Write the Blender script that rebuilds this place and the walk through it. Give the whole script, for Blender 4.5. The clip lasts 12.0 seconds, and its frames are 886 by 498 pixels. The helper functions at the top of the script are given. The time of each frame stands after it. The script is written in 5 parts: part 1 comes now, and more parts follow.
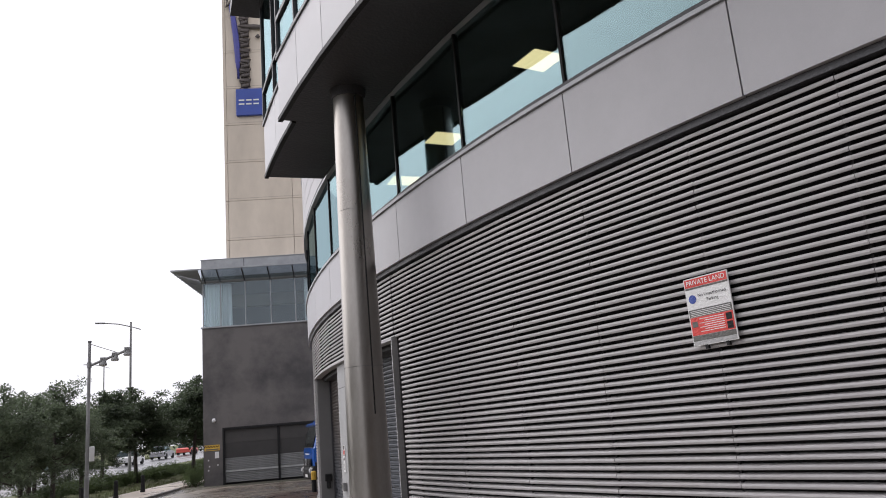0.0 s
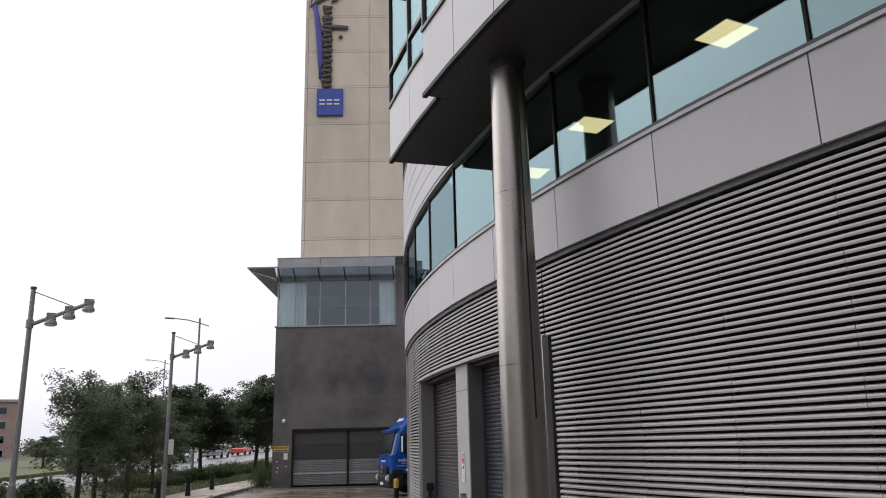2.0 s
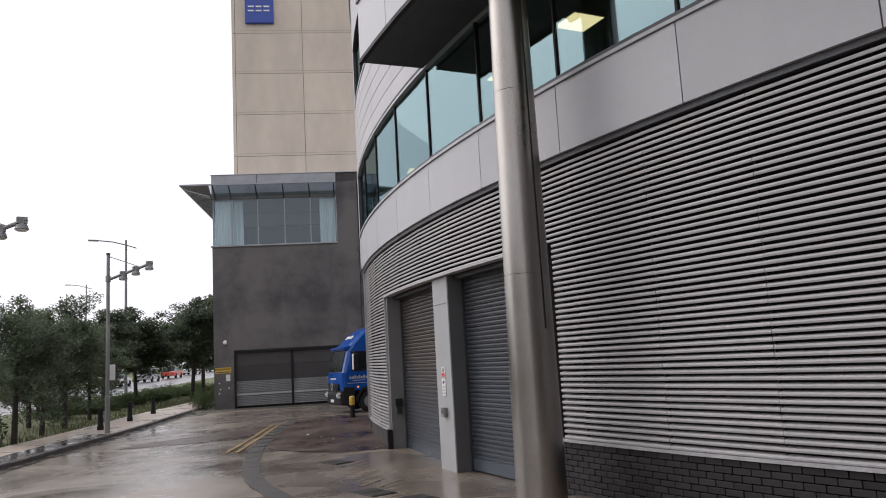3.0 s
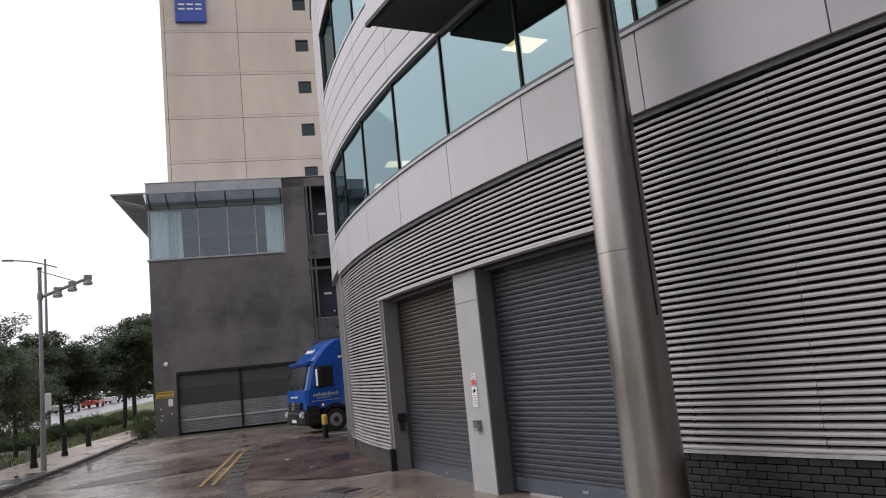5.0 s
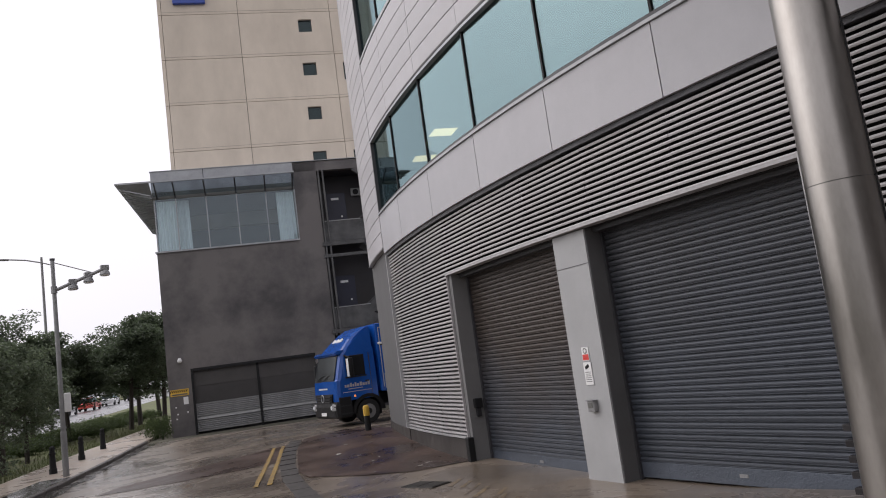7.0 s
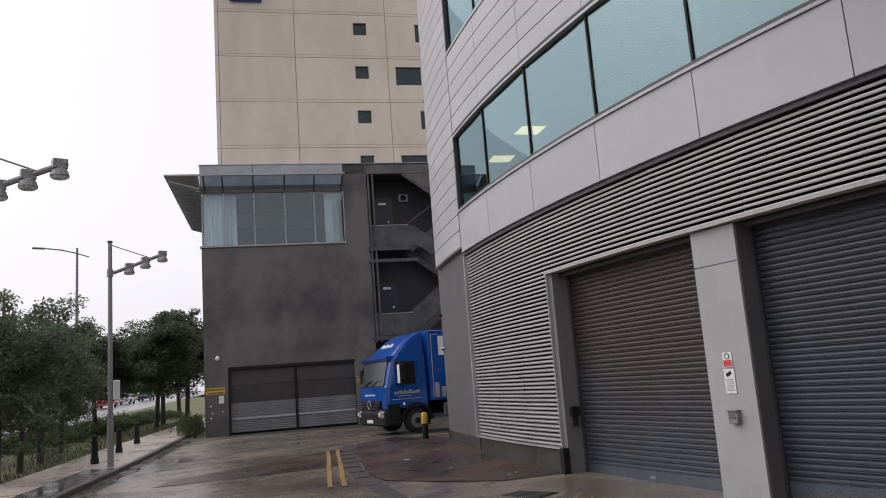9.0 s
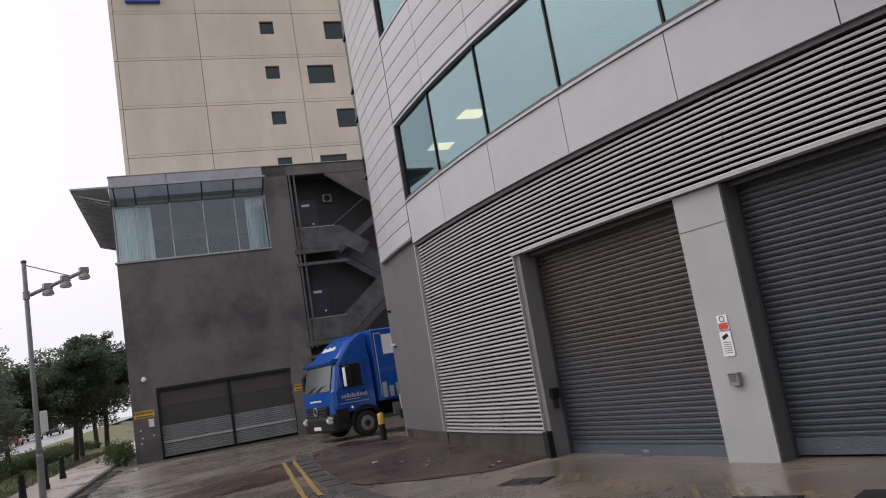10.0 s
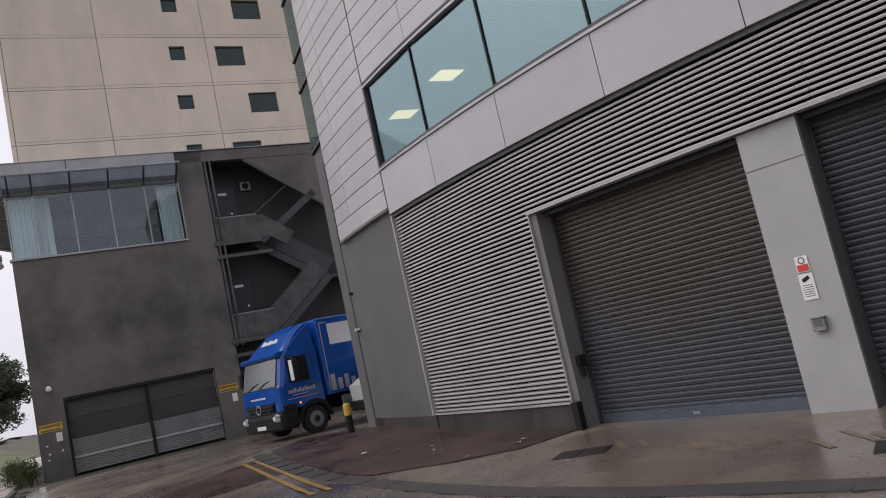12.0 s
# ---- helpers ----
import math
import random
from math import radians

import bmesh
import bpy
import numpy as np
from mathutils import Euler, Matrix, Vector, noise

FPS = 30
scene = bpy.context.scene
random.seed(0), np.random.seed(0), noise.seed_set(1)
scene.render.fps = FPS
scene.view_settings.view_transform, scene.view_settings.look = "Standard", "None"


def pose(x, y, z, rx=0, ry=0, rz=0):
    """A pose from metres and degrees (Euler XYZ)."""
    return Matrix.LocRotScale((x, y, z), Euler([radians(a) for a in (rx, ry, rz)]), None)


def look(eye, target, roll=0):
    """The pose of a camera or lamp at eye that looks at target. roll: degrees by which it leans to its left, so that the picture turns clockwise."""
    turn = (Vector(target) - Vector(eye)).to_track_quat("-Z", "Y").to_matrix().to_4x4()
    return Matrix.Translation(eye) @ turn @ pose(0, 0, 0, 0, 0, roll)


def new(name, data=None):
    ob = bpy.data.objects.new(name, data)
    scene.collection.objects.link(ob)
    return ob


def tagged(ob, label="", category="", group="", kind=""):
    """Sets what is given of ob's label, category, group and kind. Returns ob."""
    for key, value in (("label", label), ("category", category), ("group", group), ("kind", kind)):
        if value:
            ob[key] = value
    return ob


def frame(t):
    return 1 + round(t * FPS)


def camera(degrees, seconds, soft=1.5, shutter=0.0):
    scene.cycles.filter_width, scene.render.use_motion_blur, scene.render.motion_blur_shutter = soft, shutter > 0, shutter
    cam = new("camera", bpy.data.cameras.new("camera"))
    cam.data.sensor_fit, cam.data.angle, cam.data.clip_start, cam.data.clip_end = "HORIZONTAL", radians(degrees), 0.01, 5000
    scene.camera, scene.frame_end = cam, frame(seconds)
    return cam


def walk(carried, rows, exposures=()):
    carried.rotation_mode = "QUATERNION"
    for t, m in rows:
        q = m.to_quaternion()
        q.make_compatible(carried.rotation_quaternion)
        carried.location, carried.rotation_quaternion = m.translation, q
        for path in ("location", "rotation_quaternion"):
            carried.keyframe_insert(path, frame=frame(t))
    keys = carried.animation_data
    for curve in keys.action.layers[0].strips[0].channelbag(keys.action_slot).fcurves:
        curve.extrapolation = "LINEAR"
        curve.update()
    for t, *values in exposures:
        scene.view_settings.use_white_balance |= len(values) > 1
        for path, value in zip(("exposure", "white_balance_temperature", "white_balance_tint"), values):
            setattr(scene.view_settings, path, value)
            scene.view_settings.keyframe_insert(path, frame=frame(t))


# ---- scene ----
cam = camera(60.0, 12.0, soft=1.0)
PATH = [
    (0, (0.8, 0.306, 2.038), (1.791, 1.984, 2.489), -4.8),
    (0.5, (0.7, 0.851, 2.146), (1.622, 2.56, 2.627), -4.7),
    (1, (0.552, 1.357, 2.166), (1.333, 3.126, 2.679), -5.5),
    (1.5, (0.17, 1.732, 2.051), (1.014, 3.459, 2.604), -2.5),
    (2, (-0.039, 2.07, 2.007), (0.834, 3.8, 2.5), -1.4),
    (2.5, (-0.28, 2.599, 1.993), (0.641, 4.317, 2.44), -5.1),
    (3, (-0.533, 3.186, 2.024), (0.524, 4.861, 2.303), -3.2),
    (3.2, (-0.505, 3.445, 2.035), (0.593, 5.097, 2.291), -4.6),
    (3.5, (-0.6, 3.845, 2.017), (0.521, 5.468, 2.347), -7.6),
    (5.5, (-1.055, 6.142, 2.021), (0.185, 7.684, 2.314), -5.5),
    (6, (-1.271, 6.597, 1.991), (-0.092, 8.188, 2.27), -8.1),
    (6.5, (-1.391, 7.245, 1.863), (-0.185, 8.819, 2.124), -5.8),
    (7, (-1.325, 7.878, 1.993), (-0.074, 9.414, 2.267), -7.8),
    (9, (-2.018, 9.532, 1.788), (-0.797, 11.081, 2.12), -4.3),
    (9.5, (-1.982, 10.111, 1.877), (-0.694, 11.615, 2.157), -9.6),
    (10, (-2.365, 10.596, 1.759), (-0.967, 11.993, 2.065), -9.6),
    (10.5, (-2.564, 11.086, 1.761), (-1.014, 12.278, 2.181), -6.2),
    (11, (-2.667, 11.762, 1.597), (-1.142, 13.014, 1.931), -3.9),
    (11.2, (-2.753, 12.034, 1.555), (-1.176, 13.227, 1.856), -4.0),
    (11.5, (-2.766, 12.388, 1.719), (-1.218, 13.632, 1.953), -6.9),
    (12, (-2.828, 13.047, 1.698), (-1.232, 14.225, 1.95), -12.5),
]
walk(cam, [(t, look(eye, target, roll)) for t, eye, target, roll in PATH], [(0.0, 0.14, 6400, 14), (0.5, 0.38, 6420, 14), (1.0, 0.4, 6420, 14), (1.5, -0.02, 6420, 14), (2.0, -0.05, 6420, 14), (3.0, 0.04, 6420, 14), (3.5, 0.04, 6420, 14.5), (5.5, 0.04, 6450, 15), (6.0, 0.05, 6450, 15), (6.5, -0.08, 6480, 15), (7.0, -0.04, 6500, 15), (9.0, -0.13, 6480, 15), (9.5, -0.13, 6500, 15), (11.0, 0.0, 6480, 16), (11.5, -0.12, 6460, 16.5), (12.0, -0.24, 6450, 17)])

# ---- light: a bright, even overcast sky ----
world = bpy.data.worlds.new("overcast_sky")
scene.world = world
world.use_nodes = True
wn, wl = world.node_tree.nodes, world.node_tree.links
wn.clear()
sky = wn.new("ShaderNodeTexSky")
sky.sky_type, sky.sun_disc = "NISHITA", False
sky.sun_elevation, sky.sun_rotation = radians(43), radians(-37)
sky.air_density, sky.dust_density, sky.ozone_density = 1.0, 6.0, 1.0
grey = wn.new("ShaderNodeHueSaturation")
grey.inputs["Saturation"].default_value = 0.12
wl.new(sky.outputs[0], grey.inputs["Color"])
clear = wn.new("ShaderNodeBackground")
clear.inputs["Strength"].default_value = 0.05
wl.new(grey.outputs[0], clear.inputs["Color"])
cloud = wn.new("ShaderNodeBackground")
cloud.inputs["Color"].default_value = (0.95, 0.955, 1.0, 1)
cloud.inputs["Strength"].default_value = 0.86
both = wn.new("ShaderNodeAddShader")
wl.new(clear.outputs[0], both.inputs[0])
wl.new(cloud.outputs[0], both.inputs[1])
wl.new(both.outputs[0], wn.new("ShaderNodeOutputWorld").inputs["Surface"])
sun = new("sun", bpy.data.lights.new("sun", "SUN"))
sun.data.energy, sun.data.angle, sun.data.color = 0.75, radians(75), (1.0, 0.97, 0.93)
sun.matrix_world = look((-13, 17, 20), (0, 0, 0))


# ---- materials ----
def surf(name, colour, rough=0.6, metal=0.0, vary=0.12, fine=40.0, coarse=1.2, bump=0.02, rough_vary=0.1, stretch=(1, 1, 1), jitter=0.0, tint=None, spec=0.5, span=(0.3, 0.62)):
    """A plain surface with grain, broad blotches and fine relief; tint: the colour of the blotches."""
    m = bpy.data.materials.new(name)
    m.use_nodes = True
    n, l = m.node_tree.nodes, m.node_tree.links
    b = n["Principled BSDF"]
    b.inputs["Metallic"].default_value = metal
    b.inputs["Specular IOR Level"].default_value = spec
    co = n.new("ShaderNodeTexCoord")
    mp = n.new("ShaderNodeMapping")
    mp.inputs["Scale"].default_value = stretch
    l.new(co.outputs["Object"], mp.inputs["Vector"])
    big = n.new("ShaderNodeTexNoise")
    big.inputs["Scale"].default_value, big.inputs["Detail"].default_value, big.inputs["Roughness"].default_value = coarse, 6, 0.65
    small = n.new("ShaderNodeTexNoise")
    small.inputs["Scale"].default_value, small.inputs["Detail"].default_value = fine, 3
    for t in (big, small):
        l.new(mp.outputs[0], t.inputs["Vector"])
    mix = n.new("ShaderNodeMix")
    mix.data_type = "RGBA"
    dark = tint or tuple(c * (1 - 2.2 * vary) for c in colour)
    light = tuple(min(1, c * (1 + 0.6 * vary)) for c in colour)
    mix.inputs["A"].default_value, mix.inputs["B"].default_value = (*dark, 1), (*light, 1)
    ramp = n.new("ShaderNodeMapRange")
    ramp.inputs["From Min"].default_value, ramp.inputs["From Max"].default_value = span
    l.new(big.outputs["Fac"], ramp.inputs["Value"])
    l.new(ramp.outputs[0], mix.inputs["Factor"])
    grain = n.new("ShaderNodeHueSaturation")
    l.new(mix.outputs["Result"], grain.inputs["Color"])
    gv = n.new("ShaderNodeMapRange")
    gv.inputs["To Min"].default_value, gv.inputs["To Max"].default_value = 1 - vary, 1 + vary
    l.new(small.outputs["Fac"], gv.inputs["Value"])
    if jitter:
        info = n.new("ShaderNodeObjectInfo")
        jm = n.new("ShaderNodeMapRange")
        jm.inputs["To Min"].default_value, jm.inputs["To Max"].default_value = 1 - jitter, 1 + jitter
        l.new(info.outputs["Random"], jm.inputs["Value"])
        mul = n.new("ShaderNodeMath")
        mul.operation = "MULTIPLY"
        l.new(gv.outputs[0], mul.inputs[0])
        l.new(jm.outputs[0], mul.inputs[1])
        l.new(mul.outputs[0], grain.inputs["Value"])
    else:
        l.new(gv.outputs[0], grain.inputs["Value"])
    l.new(grain.outputs[0], b.inputs["Base Color"])
    rr = n.new("ShaderNodeMapRange")
    rr.inputs["From Min"].default_value, rr.inputs["From Max"].default_value = 0.3, 0.7
    rr.inputs["To Min"].default_value, rr.inputs["To Max"].default_value = max(0.03, rough - rough_vary), min(1, rough + rough_vary)
    l.new(big.outputs["Fac"], rr.inputs["Value"])
    l.new(rr.outputs[0], b.inputs["Roughness"])
    if bump:
        bp = n.new("ShaderNodeBump")
        bp.inputs["Strength"].default_value, bp.inputs["Distance"].default_value = 0.5, bump
        l.new(small.outputs["Fac"], bp.inputs["Height"])
        l.new(bp.outputs[0], b.inputs["Normal"])
    return m


def glass(name, tint, gloss, rough=0.02, base=0.05, coat_colour=(0.72, 0.9, 0.93)):
    """Window glass: a tinted clear sheet with a mirror coat."""
    m = bpy.data.materials.new(name)
    m.use_nodes = True
    n, l = m.node_tree.nodes, m.node_tree.links
    n.remove(n["Principled BSDF"])
    clear_ = n.new("ShaderNodeBsdfTransparent")
    clear_.inputs["Color"].default_value = (*tint, 1)
    shine = n.new("ShaderNodeBsdfGlossy")
    shine.inputs["Roughness"].default_value = rough
    shine.inputs["Color"].default_value = (*coat_colour, 1)
    fres = n.new("ShaderNodeLayerWeight")
    fres.inputs["Blend"].default_value = 0.5
    steep = n.new("ShaderNodeMath")
    steep.operation = "POWER"
    steep.inputs[1].default_value = gloss
    l.new(fres.outputs["Facing"], steep.inputs[0])
    wob = n.new("ShaderNodeTexNoise")
    wob.inputs["Scale"].default_value = 0.7
    bp = n.new("ShaderNodeBump")
    bp.inputs["Strength"].default_value, bp.inputs["Distance"].default_value = 0.08, 0.02
    l.new(wob.outputs["Fac"], bp.inputs["Height"])
    l.new(bp.outputs[0], shine.inputs["Normal"])
    mx = n.new("ShaderNodeMixShader")
    coat = n.new("ShaderNodeMapRange")
    coat.inputs["To Min"].default_value = base
    l.new(steep.outputs[0], coat.inputs["Value"])
    l.new(coat.outputs[0], mx.inputs["Fac"])
    l.new(clear_.outputs[0], mx.inputs[1])
    l.new(shine.outputs[0], mx.inputs[2])
    l.new(mx.outputs[0], n["Material Output"].inputs["Surface"])
    return m


def lit(name, colour, strength):
    m = bpy.data.materials.new(name)
    m.use_nodes = True
    b = m.node_tree.nodes["Principled BSDF"]
    b.inputs["Base Color"].default_value = (*colour, 1)
    b.inputs["Emission Color"].default_value = (*colour, 1)
    b.inputs["Emission Strength"].default_value = strength
    return m


M_PANEL = surf("grey_metal_panel", (0.405, 0.40, 0.415), 0.42, 0.0, 0.05, 90, 0.8, 0.001, 0.06, jitter=0.05)
M_PLANK = surf("pale_metal_plank", (0.43, 0.418, 0.43), 0.45, 0.0, 0.06, 60, 0.7, 0.001, 0.06, jitter=0.05)
M_BLADE = surf("louvre_metal", (0.42, 0.405, 0.405), 0.42, 0.0, 0.10, 50, 2.2, 0.001, 0.08, stretch=(0.4, 3, 3), jitter=0.07)
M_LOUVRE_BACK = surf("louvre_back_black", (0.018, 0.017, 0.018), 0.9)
M_TRIM = surf("dark_trim", (0.05, 0.05, 0.055), 0.45, 0.0, 0.1)
M_LIGHT_TRIM = surf("pale_trim", (0.4, 0.4, 0.4), 0.45)
M_BRICK = surf("blue_black_brick", (0.03, 0.0275, 0.029), 0.6, 0, 0.3, 60, 5, 0.004, 0.2, jitter=0.3, spec=0.35)
M_MORTAR = surf("dark_mortar", (0.018, 0.017, 0.017), 0.85)
M_SOFFIT = surf("dark_soffit", (0.035, 0.034, 0.037), 0.5, 0, 0.1, 20, 0.8)
M_STEEL = surf("column_steel", (0.365, 0.346, 0.322), 0.33, 1.0, 0.1, 30, 1.0, 0, 0.08, stretch=(1, 1, 0.35), tint=(0.28, 0.26, 0.235))
M_REVEAL = surf("reveal_render", (0.17, 0.169, 0.168), 0.8, 0, 0.08, 60, 1.0, 0.003)
M_CONC = surf("pale_render", (0.385, 0.388, 0.388), 0.75, 0, 0.05, 80, 1.5, 0.003)
M_JAMB = surf("grey_render", (0.115, 0.114, 0.115), 0.8, 0, 0.1, 60, 1.0, 0.003)


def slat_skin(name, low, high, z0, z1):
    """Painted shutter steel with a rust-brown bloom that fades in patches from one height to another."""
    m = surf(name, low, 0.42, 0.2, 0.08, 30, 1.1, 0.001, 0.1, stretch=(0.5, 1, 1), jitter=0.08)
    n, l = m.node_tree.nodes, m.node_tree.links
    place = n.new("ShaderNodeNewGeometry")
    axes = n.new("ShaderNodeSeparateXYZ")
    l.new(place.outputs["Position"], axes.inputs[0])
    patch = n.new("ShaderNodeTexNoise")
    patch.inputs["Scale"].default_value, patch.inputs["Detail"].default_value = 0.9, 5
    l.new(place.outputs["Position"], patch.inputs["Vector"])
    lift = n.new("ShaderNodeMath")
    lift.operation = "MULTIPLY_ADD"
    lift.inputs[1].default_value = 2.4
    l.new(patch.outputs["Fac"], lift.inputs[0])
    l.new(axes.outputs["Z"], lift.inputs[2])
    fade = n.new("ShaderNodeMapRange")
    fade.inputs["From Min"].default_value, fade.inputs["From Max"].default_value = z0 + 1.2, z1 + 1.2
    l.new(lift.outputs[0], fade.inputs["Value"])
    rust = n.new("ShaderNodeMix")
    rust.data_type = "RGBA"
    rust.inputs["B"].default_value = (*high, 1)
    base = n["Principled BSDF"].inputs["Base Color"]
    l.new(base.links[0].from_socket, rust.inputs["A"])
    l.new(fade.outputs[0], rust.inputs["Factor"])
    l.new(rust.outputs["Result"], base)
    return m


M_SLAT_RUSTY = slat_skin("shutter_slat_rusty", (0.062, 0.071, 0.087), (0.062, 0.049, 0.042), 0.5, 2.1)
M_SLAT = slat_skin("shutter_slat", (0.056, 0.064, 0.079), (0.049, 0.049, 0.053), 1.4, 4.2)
M_RAIL = surf("shutter_rail_blue", (0.085, 0.1, 0.125), 0.4, 0.2)
M_ANNEX = surf("charcoal_render", (0.135, 0.124, 0.12), 0.7, 0, 0.1, 40, 0.3, 0.004, 0.1, tint=(0.056, 0.052, 0.054), span=(0.36, 0.56))
# far darker than the annex render: recess shade is put into the colour
M_RECESS = surf("shade_dark_wall", (0.042, 0.039, 0.041), 0.8, 0, 0.1, 30, 0.6)
M_TOWER = surf("beige_precast", (0.67, 0.59, 0.495), 0.85, 0, 0.05, 35, 0.5, 0.004, 0.05, stretch=(1, 1, 0.45), jitter=0.035, tint=(0.56, 0.49, 0.41))
M_JOINT = surf("joint_shadow", (0.25, 0.22, 0.19), 0.9)
M_GROOVE = surf("shallow_groove", (0.40, 0.35, 0.295), 0.9)
M_FLASH = surf("zinc_flashing", (0.36, 0.37, 0.385), 0.45, 0.3)
M_GLASS = glass("teal_glass", (0.74, 0.80, 0.79), 3.6, 0.02, 0.22, (0.365, 0.50, 0.53))
M_ANNEX_GLASS = glass("pale_blue_glass", (0.86, 0.91, 0.93), 3.5, 0.02, 0.07, (0.72, 0.8, 0.84))
M_DARKGLASS = glass("dark_window_glass", (0.25, 0.30, 0.29), 4.0, 0.02, 0.05)
M_CABGLASS = glass("cab_screen_glass", (0.25, 0.27, 0.27), 3.0, 0.22, 0.24, (0.38, 0.41, 0.42))
M_CABSIDE = surf("cab_side_glass", (0.012, 0.013, 0.015), 0.08, 0, 0.1, bump=0)
M_HEADLAMP = lit("headlamp_lens", (0.5, 0.52, 0.54), 0.15)
M_CANOPY = glass("canopy_glass", (0.72, 0.75, 0.78), 4.0, 0.1, 0.04)
M_CURTAIN = surf("pale_curtain", (0.85, 0.88, 0.87), 0.9, 0, 0.08, 10, 1.5, 0.01, stretch=(8, 8, 0.1))
M_ROOM = surf("office_wall", (0.24, 0.245, 0.25), 0.9)
# floors, also annex room walls and ceiling with their dimness put into the colour
M_ROOM_DARK = surf("floor_and_dim_room", (0.06, 0.065, 0.07), 0.8)
M_LAMP = lit("ceiling_light", (1.0, 0.8, 0.42), 2.1)
M_GALV = surf("galvanised_steel", (0.27, 0.27, 0.27), 0.5, 0.4, 0.1, 40, 2)
M_BLACK = surf("black_paint", (0.014, 0.014, 0.015), 0.6, spec=0.25)
M_BLUE = surf("truck_blue", (0.006, 0.078, 0.36), 0.16, 0.0, 0.06, 20, 1.0, 0)
M_RUBBER = surf("tyre_rubber", (0.018, 0.018, 0.018), 0.85)
M_PLASTIC = surf("dark_plastic", (0.022, 0.022, 0.024), 0.6, spec=0.3)
M_WHITE = surf("white_paint", (0.78, 0.78, 0.77), 0.5, 0, 0.05)
M_RED = surf("sign_red", (0.66, 0.055, 0.045), 0.45, 0, 0.05)
M_YELLOW = surf("yellow_paint", (0.68, 0.42, 0.05), 0.5, 0, 0.12)
M_SIGNBLUE = surf("sign_blue", (0.035, 0.075, 0.36), 0.4, 0, 0.06)
M_SCRIPT = surf("script_bronze", (0.10, 0.085, 0.08), 0.5, 0.3)
M_SWASH = surf("script_blue", (0.07, 0.075, 0.33), 0.5)
M_BARK = surf("bark", (0.05, 0.042, 0.035), 0.9, 0, 0.2, 20, 3, 0.02)
# blotches put the mesh's uneven catch of light into its colour
M_MESH = surf("stair_mesh", (0.09, 0.09, 0.09), 0.5, 0.3, 0.25, 60, 1.3, tint=(0.04, 0.04, 0.042))
M_SIGNGREY = surf("sign_grey", (0.12, 0.12, 0.11), 0.5)


def leafy(name, colour):
    m = surf(name, colour, 0.55, 0, 0.2, 8, 0.8, 0)
    n, l = m.node_tree.nodes, m.node_tree.links
    geo = n.new("ShaderNodeNewGeometry")
    hs = n.new("ShaderNodeHueSaturation")
    mr = n.new("ShaderNodeMapRange")
    mr.inputs["To Min"].default_value, mr.inputs["To Max"].default_value = 0.65, 1.35
    l.new(geo.outputs["Random Per Island"], mr.inputs["Value"])
    l.new(mr.outputs[0], hs.inputs["Value"])
    b = n["Principled BSDF"]
    src_ = b.inputs["Base Color"].links[0].from_socket
    l.new(src_, hs.inputs["Color"])
    l.new(hs.outputs[0], b.inputs["Base Color"])
    thin = n.new("ShaderNodeBsdfTranslucent")
    l.new(hs.outputs[0], thin.inputs["Color"])
    mx = n.new("ShaderNodeMixShader")
    mx.inputs["Fac"].default_value = 0.45
    l.new(b.outputs[0], mx.inputs[1])
    l.new(thin.outputs[0], mx.inputs[2])
    l.new(mx.outputs[0], n["Material Output"].inputs["Surface"])
    return m


M_LEAF = leafy("leaf_green", (0.13, 0.165, 0.10))
M_LEAF2 = leafy("leaf_dark", (0.10, 0.13, 0.077))
M_HEDGE = leafy("hedge_leaf", (0.085, 0.12, 0.045))
M_GRASS = surf("verge_grass", (0.11, 0.135, 0.05), 0.9, 0, 0.25, 12, 0.8, 0.04, tint=(0.09, 0.075, 0.04))
M_GROUND = surf("ground_earth", (0.09, 0.085, 0.06), 0.9, 0, 0.2, 4, 0.3, 0.03)
M_KERB = surf("kerb_concrete", (0.12, 0.11, 0.104), 0.4, 0, 0.15, 30, 2, 0.004, 0.15, jitter=0.15)
M_PAVE = surf("buff_paving", (0.52, 0.44, 0.37), 0.34, 0, 0.1, 25, 0.7, 0.004, 0.2)
M_TARMAC = surf("wet_road", (0.10, 0.10, 0.105), 0.3, 0, 0.1, 30, 0.4, 0.004, 0.15)
M_APRON = surf("brown_block_paving", (0.062, 0.037, 0.028), 0.36, 0, 0.25, 14, 0.6, 0.005, 0.24, tint=(0.03, 0.019, 0.015))
M_SETT = surf("grey_sett", (0.072, 0.067, 0.064), 0.5, 0, 0.03, 20, 1.5, 0.003, 0.15, jitter=0.03, spec=0.3)
M_IRON = surf("cast_iron", (0.04, 0.037, 0.034), 0.5, 0.4, 0.15)


